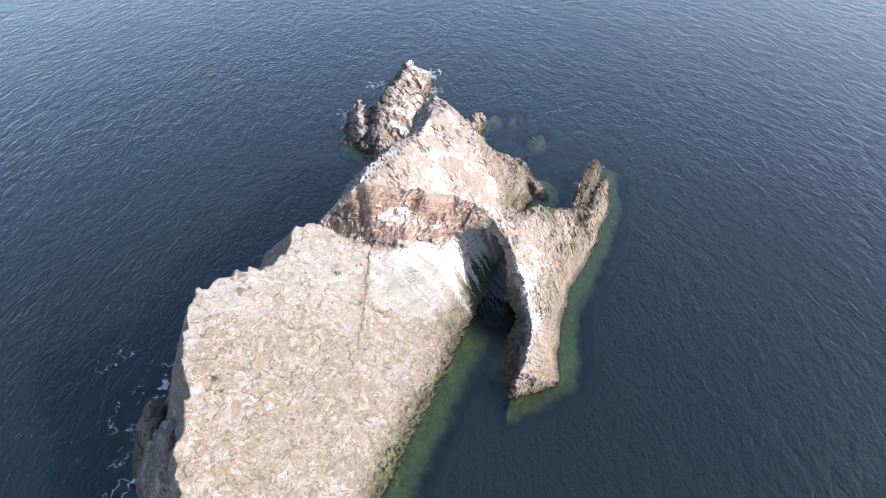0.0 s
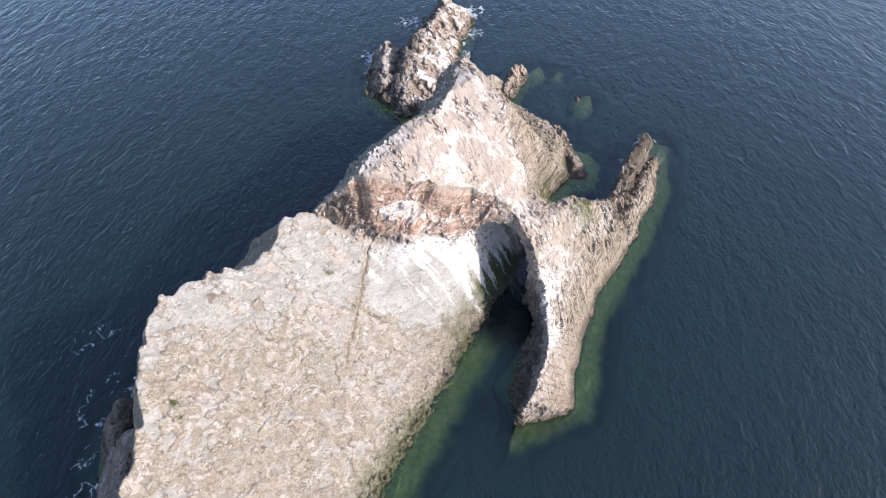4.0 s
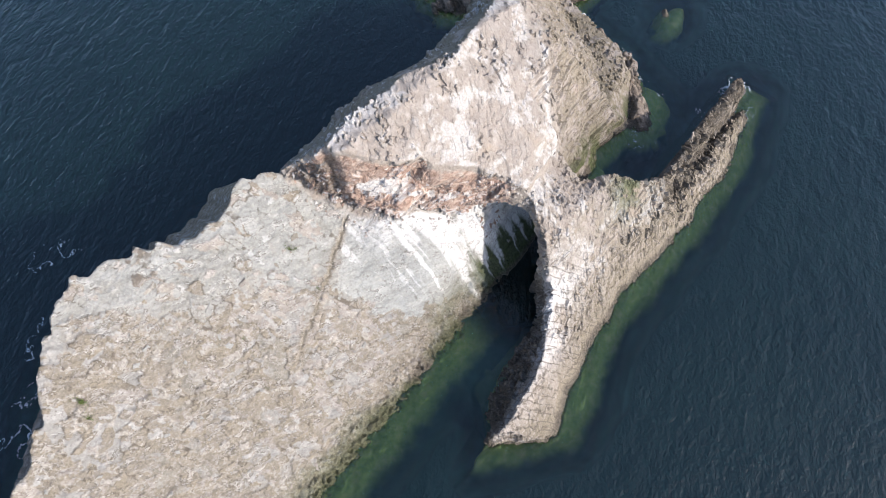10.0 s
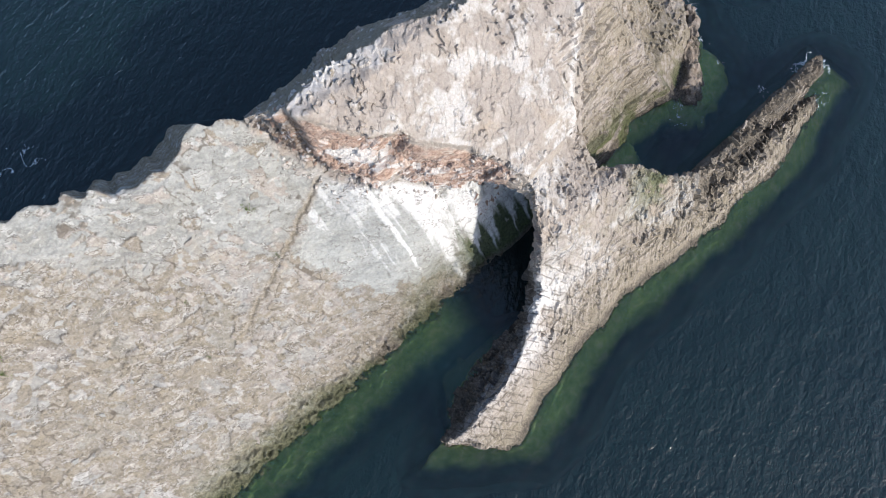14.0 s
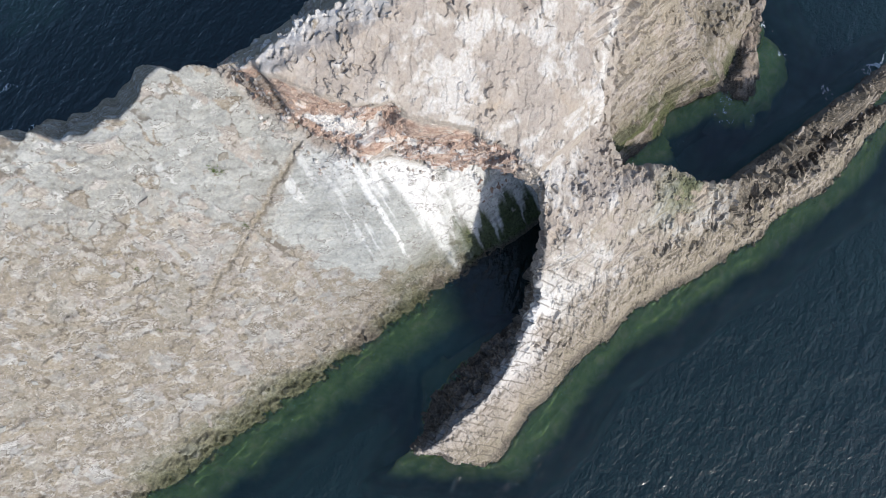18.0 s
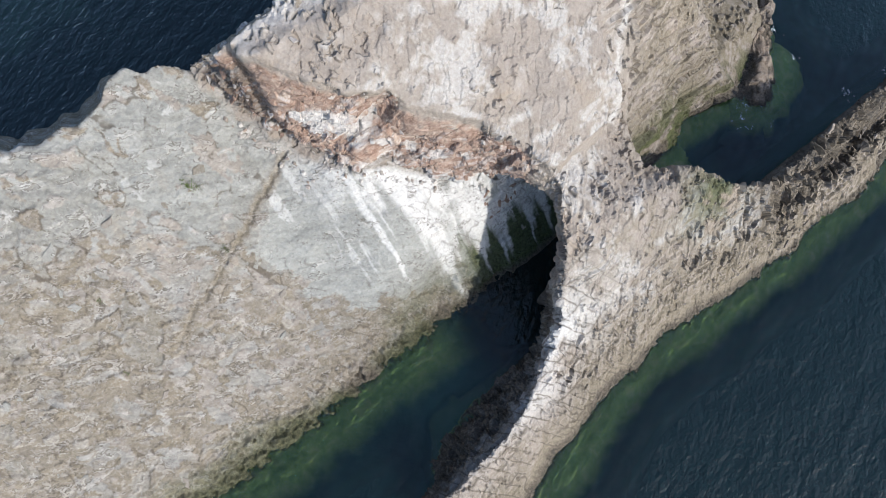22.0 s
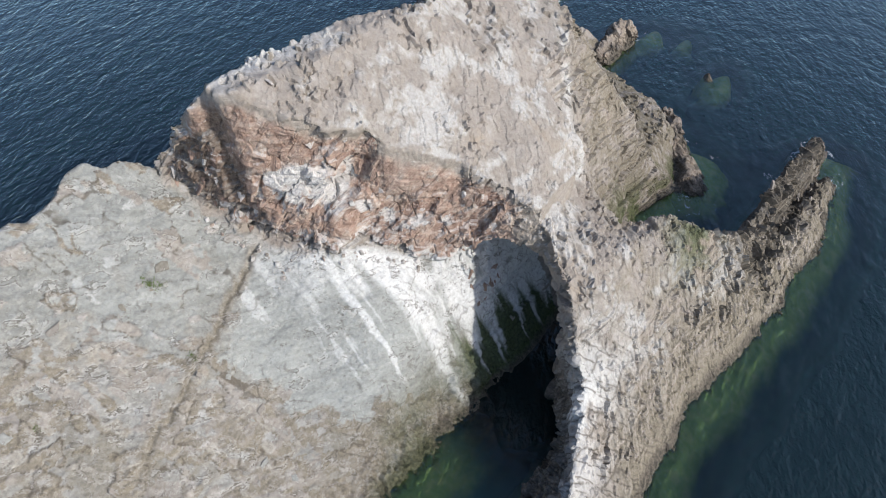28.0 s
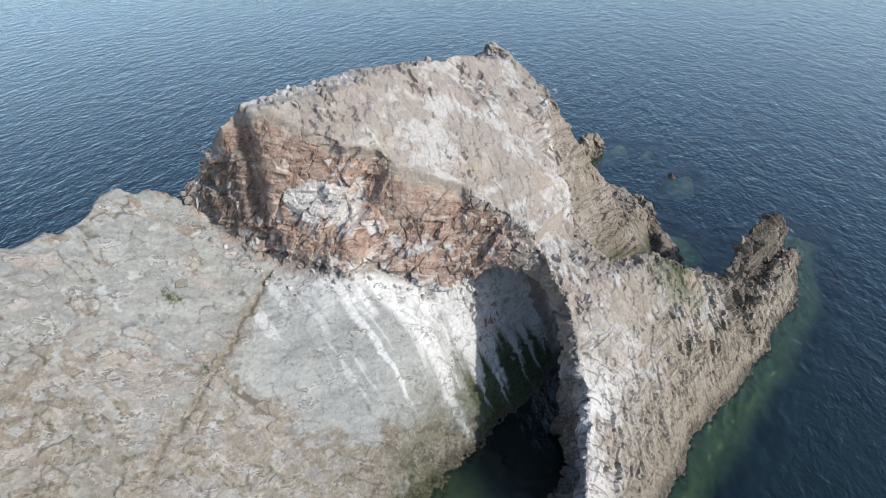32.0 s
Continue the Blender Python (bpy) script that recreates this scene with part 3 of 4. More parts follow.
    k2, _ = cells((x + 0.6 * y) / 0.7, (y - 0.6 * x) / 0.7, z / 0.6, 571)
    out = out + skirt_zone(d, s, z) * ((k1 - 0.5) * 1.7 + (k2 - 0.5) * 0.8)
    bank = slab * (1 - step(2.0, 6.0, d + 0.3 * wu)) * step(-1, 0.3, z) * step(-6, -1, d)
    out = out + bank * ((k1 - 0.5) * 0.8 + (k2 - 0.5) * 0.5 - 0.15)
    return v + n * (out * step(-4.0, 0.5, z) + (lump - 0.5) * 0.35 * (1 - step(-2, 0, z)))[:, None]


def rock_masks(v, n, flat):
    """Where each kind of rock, stain and growth lies, and where shade is painted."""
    x, y, z = v.T
    d, s = dip(x, y)
    big, mid = fbm(x, y, z, 14, 71, 4), fbm(x, y, z, 3.5, 81, 4, 0.6)
    streak = 0.55 * fbm(s + 1.5 * (mid - 0.5), d * 0.07, z * 0.07, 3.4, 95, 3, 0.6) + 0.45 * fbm(s + 1.0 * (mid - 0.5), d * 0.12, z * 0.12, 0.9, 96, 3, 0.6)
    drip = fbm(s + 0.6 * (mid - 0.5), d * 0.05, z * 0.05, 1.3, 98, 3, 0.6)
    steep = 1 - step(0.35, 0.75, n[:, 2])
    gap = s - front_line(d)
    face = step(-3.5, -1.5, gap) * (1 - step(5, 7, gap)) * step(2.5, 6, d) * step(0.8, 2.4, summit_top(d, s) - z + (mid - 0.5) * 3)
    face = face * step(0.3, 1.2, z - slab_top(d, s) + (mid - 0.5) * 2)
    red = face * (0.82 + 0.18 * step(0.36, 0.52, mid))
    on_slab = 1 - step(-1.5, 0.5, s - front_line(np.maximum(d, 10)))
    on_slab = on_slab * step(-9, -4, d) * (1 - step(0.7, 1.6, z - slab_top(d, s)) * step(-5, -3, gap))
    under = (np.abs(z - slab_top(d, s)) < 1.6) & (d < 13) & (s > 66) & (s < 84) & (d > -3)
    on_slab = np.maximum(on_slab, under)
    tone1, _ = cells((s + 2 * (mid - 0.5)) / 2.2, (d + 2 * (mid - 0.5)) / 1.3, np.zeros_like(s), 341)
    fine = fbm(x, y, z, 0.9, 87, 3, 0.6)
    bound = np.interp(d, [2, 3.5, 5, 7.6, 12.4, 15.7, 20.7, 24.8, 30], [66, 60, 54, 47, 42.5, 42, 40.5, 46, 52])
    clean = on_slab * step(-0.35, 0.35, s - bound + 6 * (mid - 0.5) + 2.5 * (fine - 0.5) + 2 * (tone1 - 0.5))
    large, edge, small, rim = flat
    high = step(-6, 6, d - np.interp(s, [-10, 10, 22, 30, 36, 44], [46, 38, 30, 26, 21, 15]) + 10 * (mid - 0.5) + 10 * (big - 0.5))
    earthy = step(-6, 6, 26 - s + np.where((s > 40) & (d < 13) & (s < 62), 40, 0) + 12 * (big - 0.5)) * (1 - high)
    kind = np.where(small > 0.68, (small - 0.68) / 0.32, large)
    few, many = 0.20 + 0.65 * high, 0.64 - 0.38 * earthy + 0.30 * high
    bare = on_slab * (1 - clean)
    grey = np.maximum(clean * 0.95, bare * (kind < few) * (0.5 + 0.38 * high))
    whitish = bare * ((small > 0.93) * 0.2 + (kind > few - 0.08) * (kind < few) * 0.08)
    brown = bare * (kind > many) * (0.5 + 0.4 * small) * step(0.30, 0.42, 0.6 * mid + 0.4 * fine)
    brown = np.maximum(brown, bare * (1 - 0.7 * high) * 0.55 * step(0.50, 0.55, 0.55 * big + 0.35 * mid + 0.1 * fine))
    brown = np.maximum(brown, (1 - on_slab) * 0.22 * step(0.48, 0.56, 0.45 * mid + 0.55 * big))
    crack = on_slab * np.maximum((1 - step(0.04, 0.11, edge)) * (large > 0.62) * (1 - 0.4 * clean), (1 - step(0.05, 0.16, rim)) * (small > 0.80) * (1 - clean) * (1 - 0.6 * high))
    crack = crack * step(0.44, 0.54, 0.6 * mid + 0.4 * fine)
    flank = (1 - on_slab) * (1 - step(-20, -12, d + (mid - 0.5) * 8 + 6.0 * (1 - step(56, 72, s)))) * (1 - steep)
    brown = np.maximum(brown, flank * (0.85 + 0.15 * step(0.42, 0.55, mid)))
    tan = (1 - on_slab) * (1 - step(-10, -5, d)) * step(62, 70, s + 6 * (mid - 0.5)) * step(0.32, 0.48, 0.7 * mid + 0.3 * fine)
    brown = np.maximum(brown, tan * (0.35 + 0.35 * step(0.45, 0.6, fine)))
    shore = (1 - step(1.5, 3.5, z + (mid - 0.5) * 3)) * (1 - step(-12, -6, d)) * (1 - step(100, 112, s))
    brown = np.maximum(brown, shore * 0.9)
    rough = (1 - step(3, 8, d + (big - 0.5) * 6)) * on_slab
    off, run = fault(d, s)
    scar = on_slab * run * np.exp(-(off / (0.45 + 0.5 * mid)) ** 2)
    grey = grey * (1 - 0.8 * scar)
    brown = np.maximum(brown, scar * 0.85)
    brown = np.maximum(brown, rough * 0.7 * step(0.36, 0.52, 0.5 * mid + 0.4 * large + 0.1))
    below = on_slab * step(46, 58, s) * (1 - step(1.5, 9, -gap + 5 * (mid - 0.5) - 30 * (streak - 0.5) - 4.5 * step(56, 64, s)))
    guano = step(0.60, 0.64, streak + 0.10 * (big - 0.5)) * on_slab * clean * step(7, 12, d + (mid - 0.5) * 5) * 0.45
    for s0, hi, lo, wide, much in ((54.3, 22.5, 5.0, 0.75, 0.95), (55.6, 20.5, 9.5, 0.35, 0.7), (48.7, 26.3, 19.5, 0.8, 0.6), (61.4, 14.0, 4.5, 0.8, 0.85), (62.9, 13.0, 5.5, 0.35, 0.7), (59.3, 16.5, 8.5, 0.5, 0.5), (66.0, 11.5, 3.0, 0.4, 0.75), (67.6, 11.0, 3.5, 0.3, 0.8), (69.0, 10.5, 2.2, 0.35, 0.85), (70.6, 10.0, 3.4, 0.25, 0.7), (73.0, 9.5, 4.0, 0.3, 0.6)):
        run = on_slab * step(lo, lo + 3, d) * (1 - step(hi - 1.5, hi, d))
        thin = wide * (0.35 + 0.65 * np.clip((d - lo) / (hi - lo), 0, 1))
        guano = np.maximum(guano, 0.8 * much * run * (1 - step(0.55, 1.1, np.abs(s - s0 + 1.2 * (mid - 0.5) + 0.5 * (fine - 0.5)) / thin)))
    guano = np.maximum(np.maximum(guano, whitish), below * step(0.30, 0.50, streak * 0.4 + mid * 0.6) * 0.95)
    guano = np.maximum(guano, face * step(0.63, 0.68, 0.4 * mid + 0.6 * fbm(x, y, z, 5, 97, 3)) * 0.7)
    pale = step(18.3, 18.9, d + 1.5 * (mid - 0.5)) * (1 - step(23.9, 24.7, d + 1.5 * (mid - 0.5))) * (1 - step(-0.3, 0.3, z - 37.0 + 0.3 * np.maximum(0, d - 21.5) + 2 * (mid - 0.5)))
    trickle = fbm(d * 1.0, z * 0.08, z * 0, 0.55, 94, 3, 0.6)
    guano = np.maximum(guano, face * pale * (1 - step(0.5, 2.5, 33.6 - z + 9 * (trickle - 0.5))) * 0.75)
    guano = np.maximum(guano, face * (1 - step(1.0, 3.5, z - slab_top(d, s) + 5 * (mid - 0.5))) * step(0.42, 0.55, fine) * 0.75)
    guano = np.minimum(guano, 1.0)
    crest = step(24, 29, d) * (1 - on_slab) * step(30, 36, z) * (1 - steep)
    # steep back faces browned, to paint their shade deeper
    brown = np.maximum(brown, 0.85 * steep * step(24, 28, d) * (gap > 3) * step(0.25, 0.45, mid))
    spine = 1.2 * np.exp(-((0.688 * (d - 6.2) - 0.726 * (s - 89.3) + 4.0 * (mid - 0.5)) / 0.7) ** 2) * step(85, 87, s) * (1 - step(100, 104, s)) * (1 - on_slab)
    guano = np.maximum(guano, np.maximum(crest, spine) * step(0.38, 0.55, mid) * 0.7)
    guano = np.maximum(guano, (1 - on_slab) * (1 - steep) * step(0.50, 0.57, mid * 0.4 + big * 0.45 + fine * 0.15) * step(4, 10, z) * 0.42)
    guano = np.maximum(guano, np.exp(-((d + 13) / 4.0) ** 2) * np.exp(-((s - 62) / 12) ** 2) * (1 - on_slab) * step(0.3, 0.5, mid) * 0.8)
    guano = np.maximum(guano, np.exp(-((d + 17.5) / 2.6) ** 2) * (1 - step(62, 72, s)) * (1 - on_slab) * step(0.28, 0.5, mid) * step(3, 6, z) * 0.5)
    tide_shade = (1 - step(0.3, 1.6, z + (mid - 0.5) * 2.0)) * step(-0.7, 0.1, z)
    tide_shade = np.maximum(tide_shade, on_slab * (1 - step(0.7, 1.9, z + (mid - 0.5) * 3.0)) * step(-0.5, 0.1, z) * 0.85)
    # shade painted on the low walls that face west, away from the sun
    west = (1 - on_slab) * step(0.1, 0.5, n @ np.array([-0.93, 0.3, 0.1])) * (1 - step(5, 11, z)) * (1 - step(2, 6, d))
    spit = (1 - on_slab) * step(98, 114, s + (mid - 0.5) * 14) * step(-22.5, -19.5, d + (mid - 0.5) * 5) * (d < 0)
    skirt = (1 - on_slab) * skirt_zone(d, s, z)
    tide_shade = np.maximum(tide_shade, skirt * (0.7 + 0.3 * step(0.4, 0.6, mid)))
    # dark joint streaks and painted shade on the cliff's left end, turned from sun
    joint_shade = face * step(24, 28, d) * step(0.37, 0.51, fbm((0.9 * d + 0.42 * z) * 1.0, (0.9 * z - 0.42 * d) * 0.25, s * 0.2, 1.6, 99, 3)) * 0.65
    tide_shade = np.maximum(np.maximum(tide_shade, joint_shade), np.maximum(west * 0.85, spit * (0.4 + 0.5 * step(0.25, 0.48, mid))))
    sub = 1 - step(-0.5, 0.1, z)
    # painted depth fade: the lower the shelf, the more of the bluish tint
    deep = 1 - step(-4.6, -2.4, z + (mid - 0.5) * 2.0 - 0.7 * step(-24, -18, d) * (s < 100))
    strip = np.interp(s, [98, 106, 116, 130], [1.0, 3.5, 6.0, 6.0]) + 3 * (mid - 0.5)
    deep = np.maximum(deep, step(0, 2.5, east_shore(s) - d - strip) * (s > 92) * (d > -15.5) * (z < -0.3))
    # channel under the arch: its shadow is put into the same tint
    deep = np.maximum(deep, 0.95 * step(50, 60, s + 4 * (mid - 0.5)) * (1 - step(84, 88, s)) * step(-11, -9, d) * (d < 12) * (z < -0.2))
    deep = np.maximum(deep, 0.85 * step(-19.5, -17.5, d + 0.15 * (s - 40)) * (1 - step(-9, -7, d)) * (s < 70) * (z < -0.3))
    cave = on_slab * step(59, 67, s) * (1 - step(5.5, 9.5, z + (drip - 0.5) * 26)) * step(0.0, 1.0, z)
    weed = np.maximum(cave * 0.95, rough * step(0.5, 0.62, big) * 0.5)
    seaward = (1 - on_slab) * step(1.0, 3.0, (d - 11.8) * -0.56 + (s - 91.3) * 0.83 + (mid - 0.5) * 4) * step(-6, -3, d)
    brown = np.maximum(brown, seaward * step(0.35, 0.52, 0.6 * mid + 0.4 * fine) * (0.3 + 0.45 * step(3, 10, (d - 11.8) * -0.56 + (s - 91.3) * 0.83) + 0.25 * (1 - step(5, 14, z + 8 * (mid - 0.5)))))
    green = (1 - on_slab) * step(88, 96, s) * step(-4, 0, d) * (1 - step(5, 12, z + (big - 0.5) * 12 + 0.35 * np.maximum(0, s - 104))) * step(0.36, 0.52, mid) * 0.8
    moss = (1 - on_slab) * np.exp(-(((d + 12) / 3.5) ** 2 + ((s - 96) / 6.0) ** 2)) * step(0.42, 0.55, mid) * 0.8
    weed = np.maximum(weed, np.maximum(green, moss))
    guano = np.minimum(1, np.maximum(guano * (1 - 0.85 * seaward), spine * step(0.36, 0.54, mid) * 0.45))
    plate = (0.5 * small + 0.5 * large) * on_slab * (1 - clean) + 0.85 * clean + (1 - on_slab) * (0.78 - 0.3 * flank)
    # faces turned seaward: shade put into the colour, browner and darker
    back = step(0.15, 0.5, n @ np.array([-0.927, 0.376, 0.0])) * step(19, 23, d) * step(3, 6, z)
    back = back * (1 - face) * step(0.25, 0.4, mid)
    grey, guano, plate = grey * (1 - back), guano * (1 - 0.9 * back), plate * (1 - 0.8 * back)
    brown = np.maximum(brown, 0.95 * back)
    return {"plate": plate, "red": red, "grey": grey, "brown": brown, "guano": guano, "tide_shade": tide_shade, "sub": sub, "deep": deep, "weed": weed,
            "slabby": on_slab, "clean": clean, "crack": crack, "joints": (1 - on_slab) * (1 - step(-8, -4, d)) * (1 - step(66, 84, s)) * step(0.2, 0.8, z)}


# ---- the island ----
H = 0.42
V, Q = surface(island_field, (-78, 5, -7.5), (70, 236, 48), H)
crest_x, crest_y = [-62, -25, 2, 8, 19, 30, 41, 47, 60, 110], [2, 27.4, 43, 45, 43.3, 38.9, 40.3, 37.5, 33, 29]
c = V[Q].mean(axis=1)
cd, cs = dip(c[:, 0], c[:, 1])
near = (c[:, 2] > -1.0) & (cd < np.interp(cs, crest_x, crest_y) + 7)
rest = Q[~near]
V, Q = split_quads(V, Q[near])
c = V[Q].mean(axis=1)
cd, cs = dip(c[:, 0], c[:, 1])
g0 = cs - front_line(cd)
near = (g0 > -3) & (g0 < 5) & (cd > 6) & (summit_top(cd, cs) - c[:, 2] > 0.5)
rest2 = Q[~near]
V, Q = split_quads(V, Q[near])
Q = np.concatenate([rest, rest2, Q])
PLATES_AT = plates(V)
V = relief(V, vertex_normals(V, Q))
N = vertex_normals(V, Q)
M = rock_masks(V, N, PLATES_AT)
island = tagged(new("rock_island"), "steep bare pale rock island with sea arch and red cliff", "island")
FC = V[Q].mean(axis=1)
FN = N[Q].mean(axis=1)
fd, fs = dip(FC[:, 0], FC[:, 1])
fgap = fs - front_line(fd)
zone = np.where(fs - front_line(np.maximum(fd, 10)) < -0.5, 0, 1)
zone = np.where((zone == 0) & (fd < -7.5), 2, zone)
zone = np.where((zone == 1) & (fd < 4) & (fs < 104) & ~((fs > 90) & (fd > -5)), 2, zone)
zone = np.where((fs >= 104) & (fd < -10), 3, zone)
zone = np.where((zone == 1) & (fgap < 5) & (fd > 6) & (FN[:, 2] < 0.6), 4, zone)
crest_d = np.interp(fs, crest_x, crest_y)
zone = np.where((zone < 2) & (fd > crest_d + 0.5) & (FN[:, 2] < 0.6), 5, zone)
zone = np.where(FC[:, 2] < -0.3, 6, zone)
for i, (nm, lb) in enumerate((("tilted_slab", "broad pale grey tilted slab, cracked into plates"), ("summit_slope", "pale pinkish ribbed summit slope"),
                              ("arch_arm", "whitish jointed rock arm and bridge of the arch"), ("spit", "dark brown jagged spit"),
                              ("red_cliff", "reddish brown blocky cliff face with white stains"), ("back_cliff", "shaded grey seaward cliff"),
                              ("drowned_shelf", "green weedy shelf under the water"))):
    if (zone == i).any():
        tagged(mesh_from(nm, V, Q[zone == i], N if i in (0, 5, 6) else None, M, ROCK, island, i in (0, 5, 6)), lb)


# ---- lesser rocks ----
SHALLOW = []


def ridge_rock(name, label, ends, half, height, seed, lean=0.0, h=0.4, parent=None, tide=1.0, white=0.4, rough=1.0):
    """A jagged rock along a line: ends (x, y) of its crest, half its width, height of its crest at both ends."""
    (ax, ay), (bx, by) = ends
    L = math.hypot(bx - ax, by - ay)
    ux, uy = (bx - ax) / L, (by - ay) / L

    def field(x, y, z):
        wx = (fbm(x, y, z, 5.0, seed, 3) - 0.5) * 5 * rough
        wy = (fbm(x, y, z, 5.0, seed + 7, 3) - 0.5) * 5 * rough
        u = (x + wx - ax) * ux + (y + wy - ay) * uy
        w = (x + wx - ax) * uy - (y + wy - ay) * ux
        t = np.clip(u / L, 0, 1)
        hh = height[0] + (height[1] - height[0]) * t
        away = np.hypot(np.where(u < 0, u, np.where(u > L, u - L, 0)), w - lean * half * (hh > 0))
        wide = np.where(w > 0, half * (1 - lean), half * (1 + lean))
        top = np.where(hh > 0, hh * (1 - np.abs(away / wide) ** 1.4), hh - 2.6 * (away / wide) ** 2) + (fbm(x, y, z, 2.5, seed + 3, 3) - 0.5) * 0.35 * np.minimum(np.maximum(hh, 1.6), 6.0) * np.where(hh > 0, 1, 0.8)
        return (top - z) * 0.5
    m = half + 9
    hi = max(height) * 1.5 + 2
    v, q = surface(field, (min(ax, bx) - m, min(ay, by) - m, -6), (max(ax, bx) + m, max(ay, by) + m, hi), h)
    n = vertex_normals(v, q)
    x, y, z = v.T
    p, r = 0.80 * x + 0.30 * y + 0.52 * z, -0.35 * x + 0.93 * y
    c1, _ = cells((p + 1.5 * fbm(x, y, z, 4.0, seed + 11, 2)) / 2.3, (r + 2 * fbm(x, y, z, 3.0, seed + 12, 2)) / 4.2, (z - 0.5 * x) / 3.6, seed + 20)
    c2, _ = cells(p / 0.8, r / 1.7, (z - 0.5 * x) / 1.4, seed + 25)
    v = v + n * (((c1 - 0.5) * 1.7 + (c2 - 0.5) * 0.7) * rough * max(0.0, min(1.0, 0.15 * max(height) + 0.1)) * step(-2, 0.5, z))[:, None]
    n = vertex_normals(v, q)
    x, y, z = v.T
    mid = fbm(x, y, z, 3.5, seed + 30, 4, 0.6)
    # tide band at the waterline, plus shade painted on the rocks' west sides
    masks = {"joints": 0 * z, "brown": (0.8 - 0.55 * white) * step(0.25, 0.5, mid), "red": 0.4 * mid, "tide_shade": np.maximum((1 - step(0.5, 3.0 * tide, z + (mid - 0.5) * 4)) * step(-0.7, 0.1, z), np.maximum(0.75 * step(0.3, 0.6, -n[:, 0]), 0.85 * (white > 0.5) * step(0.5, 3.0, -((x - ax) * uy - (y - ay) * ux) + (mid - 0.5) * 6)) * (z > 0)),
             # deep holds the painted depth fade, as on the island's shelf
             "guano": white * step(0.42, 0.6, mid) * step(1.5, 5, z) * step(0.2, 0.6, n[:, 2]), "sub": 1 - step(-0.5, 0.1, z), "deep": 1 - step(-4.4, -3.2, z + (mid - 0.5) * 2.5), "weed": 0 * z, "grey": 0 * z, "plate": 0.3 + 0.5 * c1}
    SHALLOW.append(v)
    ob = mesh_from(name, v, q, None, masks, ROCK, parent, False)
    return tagged(ob, label, "rock")


ridge_rock("sea_rock", "jagged brown rock islet streaked white, ringed by surf", ((-23.5, 227), (-19.5, 250)), 11.5, (9, 13), 600, -0.2, white=0.9, rough=1.2)
ridge_rock("sea_rock", "lower brown back half of the rock islet", ((-18, 258), (-14.5, 280)), 9.5, (11.5, 11), 620, -0.1, white=0.9, rough=1.2)
ridge_rock("shore_rock", "low dark rock awash beside the islet", ((-33, 230), (-35.5, 253)), 6.2, (6.5, 5.5), 640, tide=2.0, rough=0.9)
ridge_rock("knob_rock", "narrow tan rock standing in the sea", ((10.5, 233), (14.5, 244)), 3.4, (3.2, 5.2), 660, h=0.25, rough=0.8, white=0.15)
ridge_rock("ledge_rock", "low dark striped ledge rock at the waterline", ((31.8, 202), (35.0, 192)), 3.0, (2.6, 1.6), 680, h=0.25, rough=1.0, white=0.2, tide=0.6)
ridge_rock("shore_rock", "brown jagged shore rock at the foot of the slope", ((26.5, 209), (30, 204)), 3.4, (4.6, 4.2), 700, h=0.25, rough=1.0, white=0.1, tide=1.6)
ridge_rock("shore_rock", "brown jagged shore rock at the foot of the slope", ((19.5, 216), (23.5, 212)), 3.0, (3.4, 3.2), 720, h=0.25, rough=1.0, white=0.1, tide=1.6)
ridge_rock("reef_rock", "small rock tip breaking the surface over a green reef", ((36.4, 232.9), (36.8, 231.6)), 0.8, (1.1, 0.7), 740, h=0.2, rough=0.2, tide=0.6, white=0)
ridge_rock("dark_boulder", "dark wet boulder against the foot of the cliff", ((-69, 94), (-67.5, 87)), 5.5, (9, 8), 760, rough=0.6, tide=6.0, white=0)
ridge_rock("cliff_buttress", "pale grey ribbed buttress at the foot of the cliff", ((-60, 84), (-56, 70)), 10, (16, 18), 780, rough=0.6, white=0.2)
for nm, a, b, w, sd in (("reef", (38, 226), (40.5, 236), 2.8, 800), ("reef", (21, 247), (23, 252), 3.0, 810), ("reef", (30, 247), (31, 251), 2.4, 820),
                    ("reef", (36, 191), (36.5, 201), 5.5, 830)):
    ridge_rock(nm, "drowned reef of green weed just under the surface", (a, b), w, (-0.9, -1.2), sd, h=0.4, rough=0.9)


# ---- the sea ----
def sheet(name, z, size, material):
    me = bpy.data.meshes.new(name)
    me.from_pydata([(-size, -size, z), (size, -size, z), (size, size, z), (-size, size, z)], [], [(0, 1, 2, 3)])
    me.materials.append(material)
    return new(name, me)


xs = np.concatenate([[-4500, -600, -200], np.arange(-118, 131, 2.0), [220, 600, 4500]])
ys = np.concatenate([[-4500, -600, -100], np.arange(0, 301, 2.0), [400, 700, 4500]])
depth = np.concatenate(SHALLOW + [V])
depth = depth[(depth[:, 2] < 0.2) & (depth[:, 2] > -3.0)]
hd, hs = dip(depth[:, 0], depth[:, 1])
depth = depth[~((hd > -13) & (hd < 14) & (hs > 56) & (hs < 87))]
shoal, _, _ = np.histogram2d(depth[:, 0], depth[:, 1], bins=[np.append(xs, 9000) - 1.0, np.append(ys, 9000) - 1.0])
shoal = (shoal > 0).astype(float)
for reach in range(3):
    pad = np.pad(shoal, 1)
    soft = (pad[:-2, 1:-1] + pad[2:, 1:-1] + pad[1:-1, :-2] + pad[1:-1, 2:] + 2 * pad[1:-1, 1:-1]) / 6
    shoal = np.minimum(1, 5 * soft) if reach < 1 else soft
gx, gy = np.meshgrid(xs, ys, indexing="ij")
wi = np.arange(gx.size).reshape(gx.shape)
wq = np.stack([wi[:-1, :-1], wi[1:, :-1], wi[1:, 1:], wi[:-1, 1:]], -1).reshape(-1, 4)
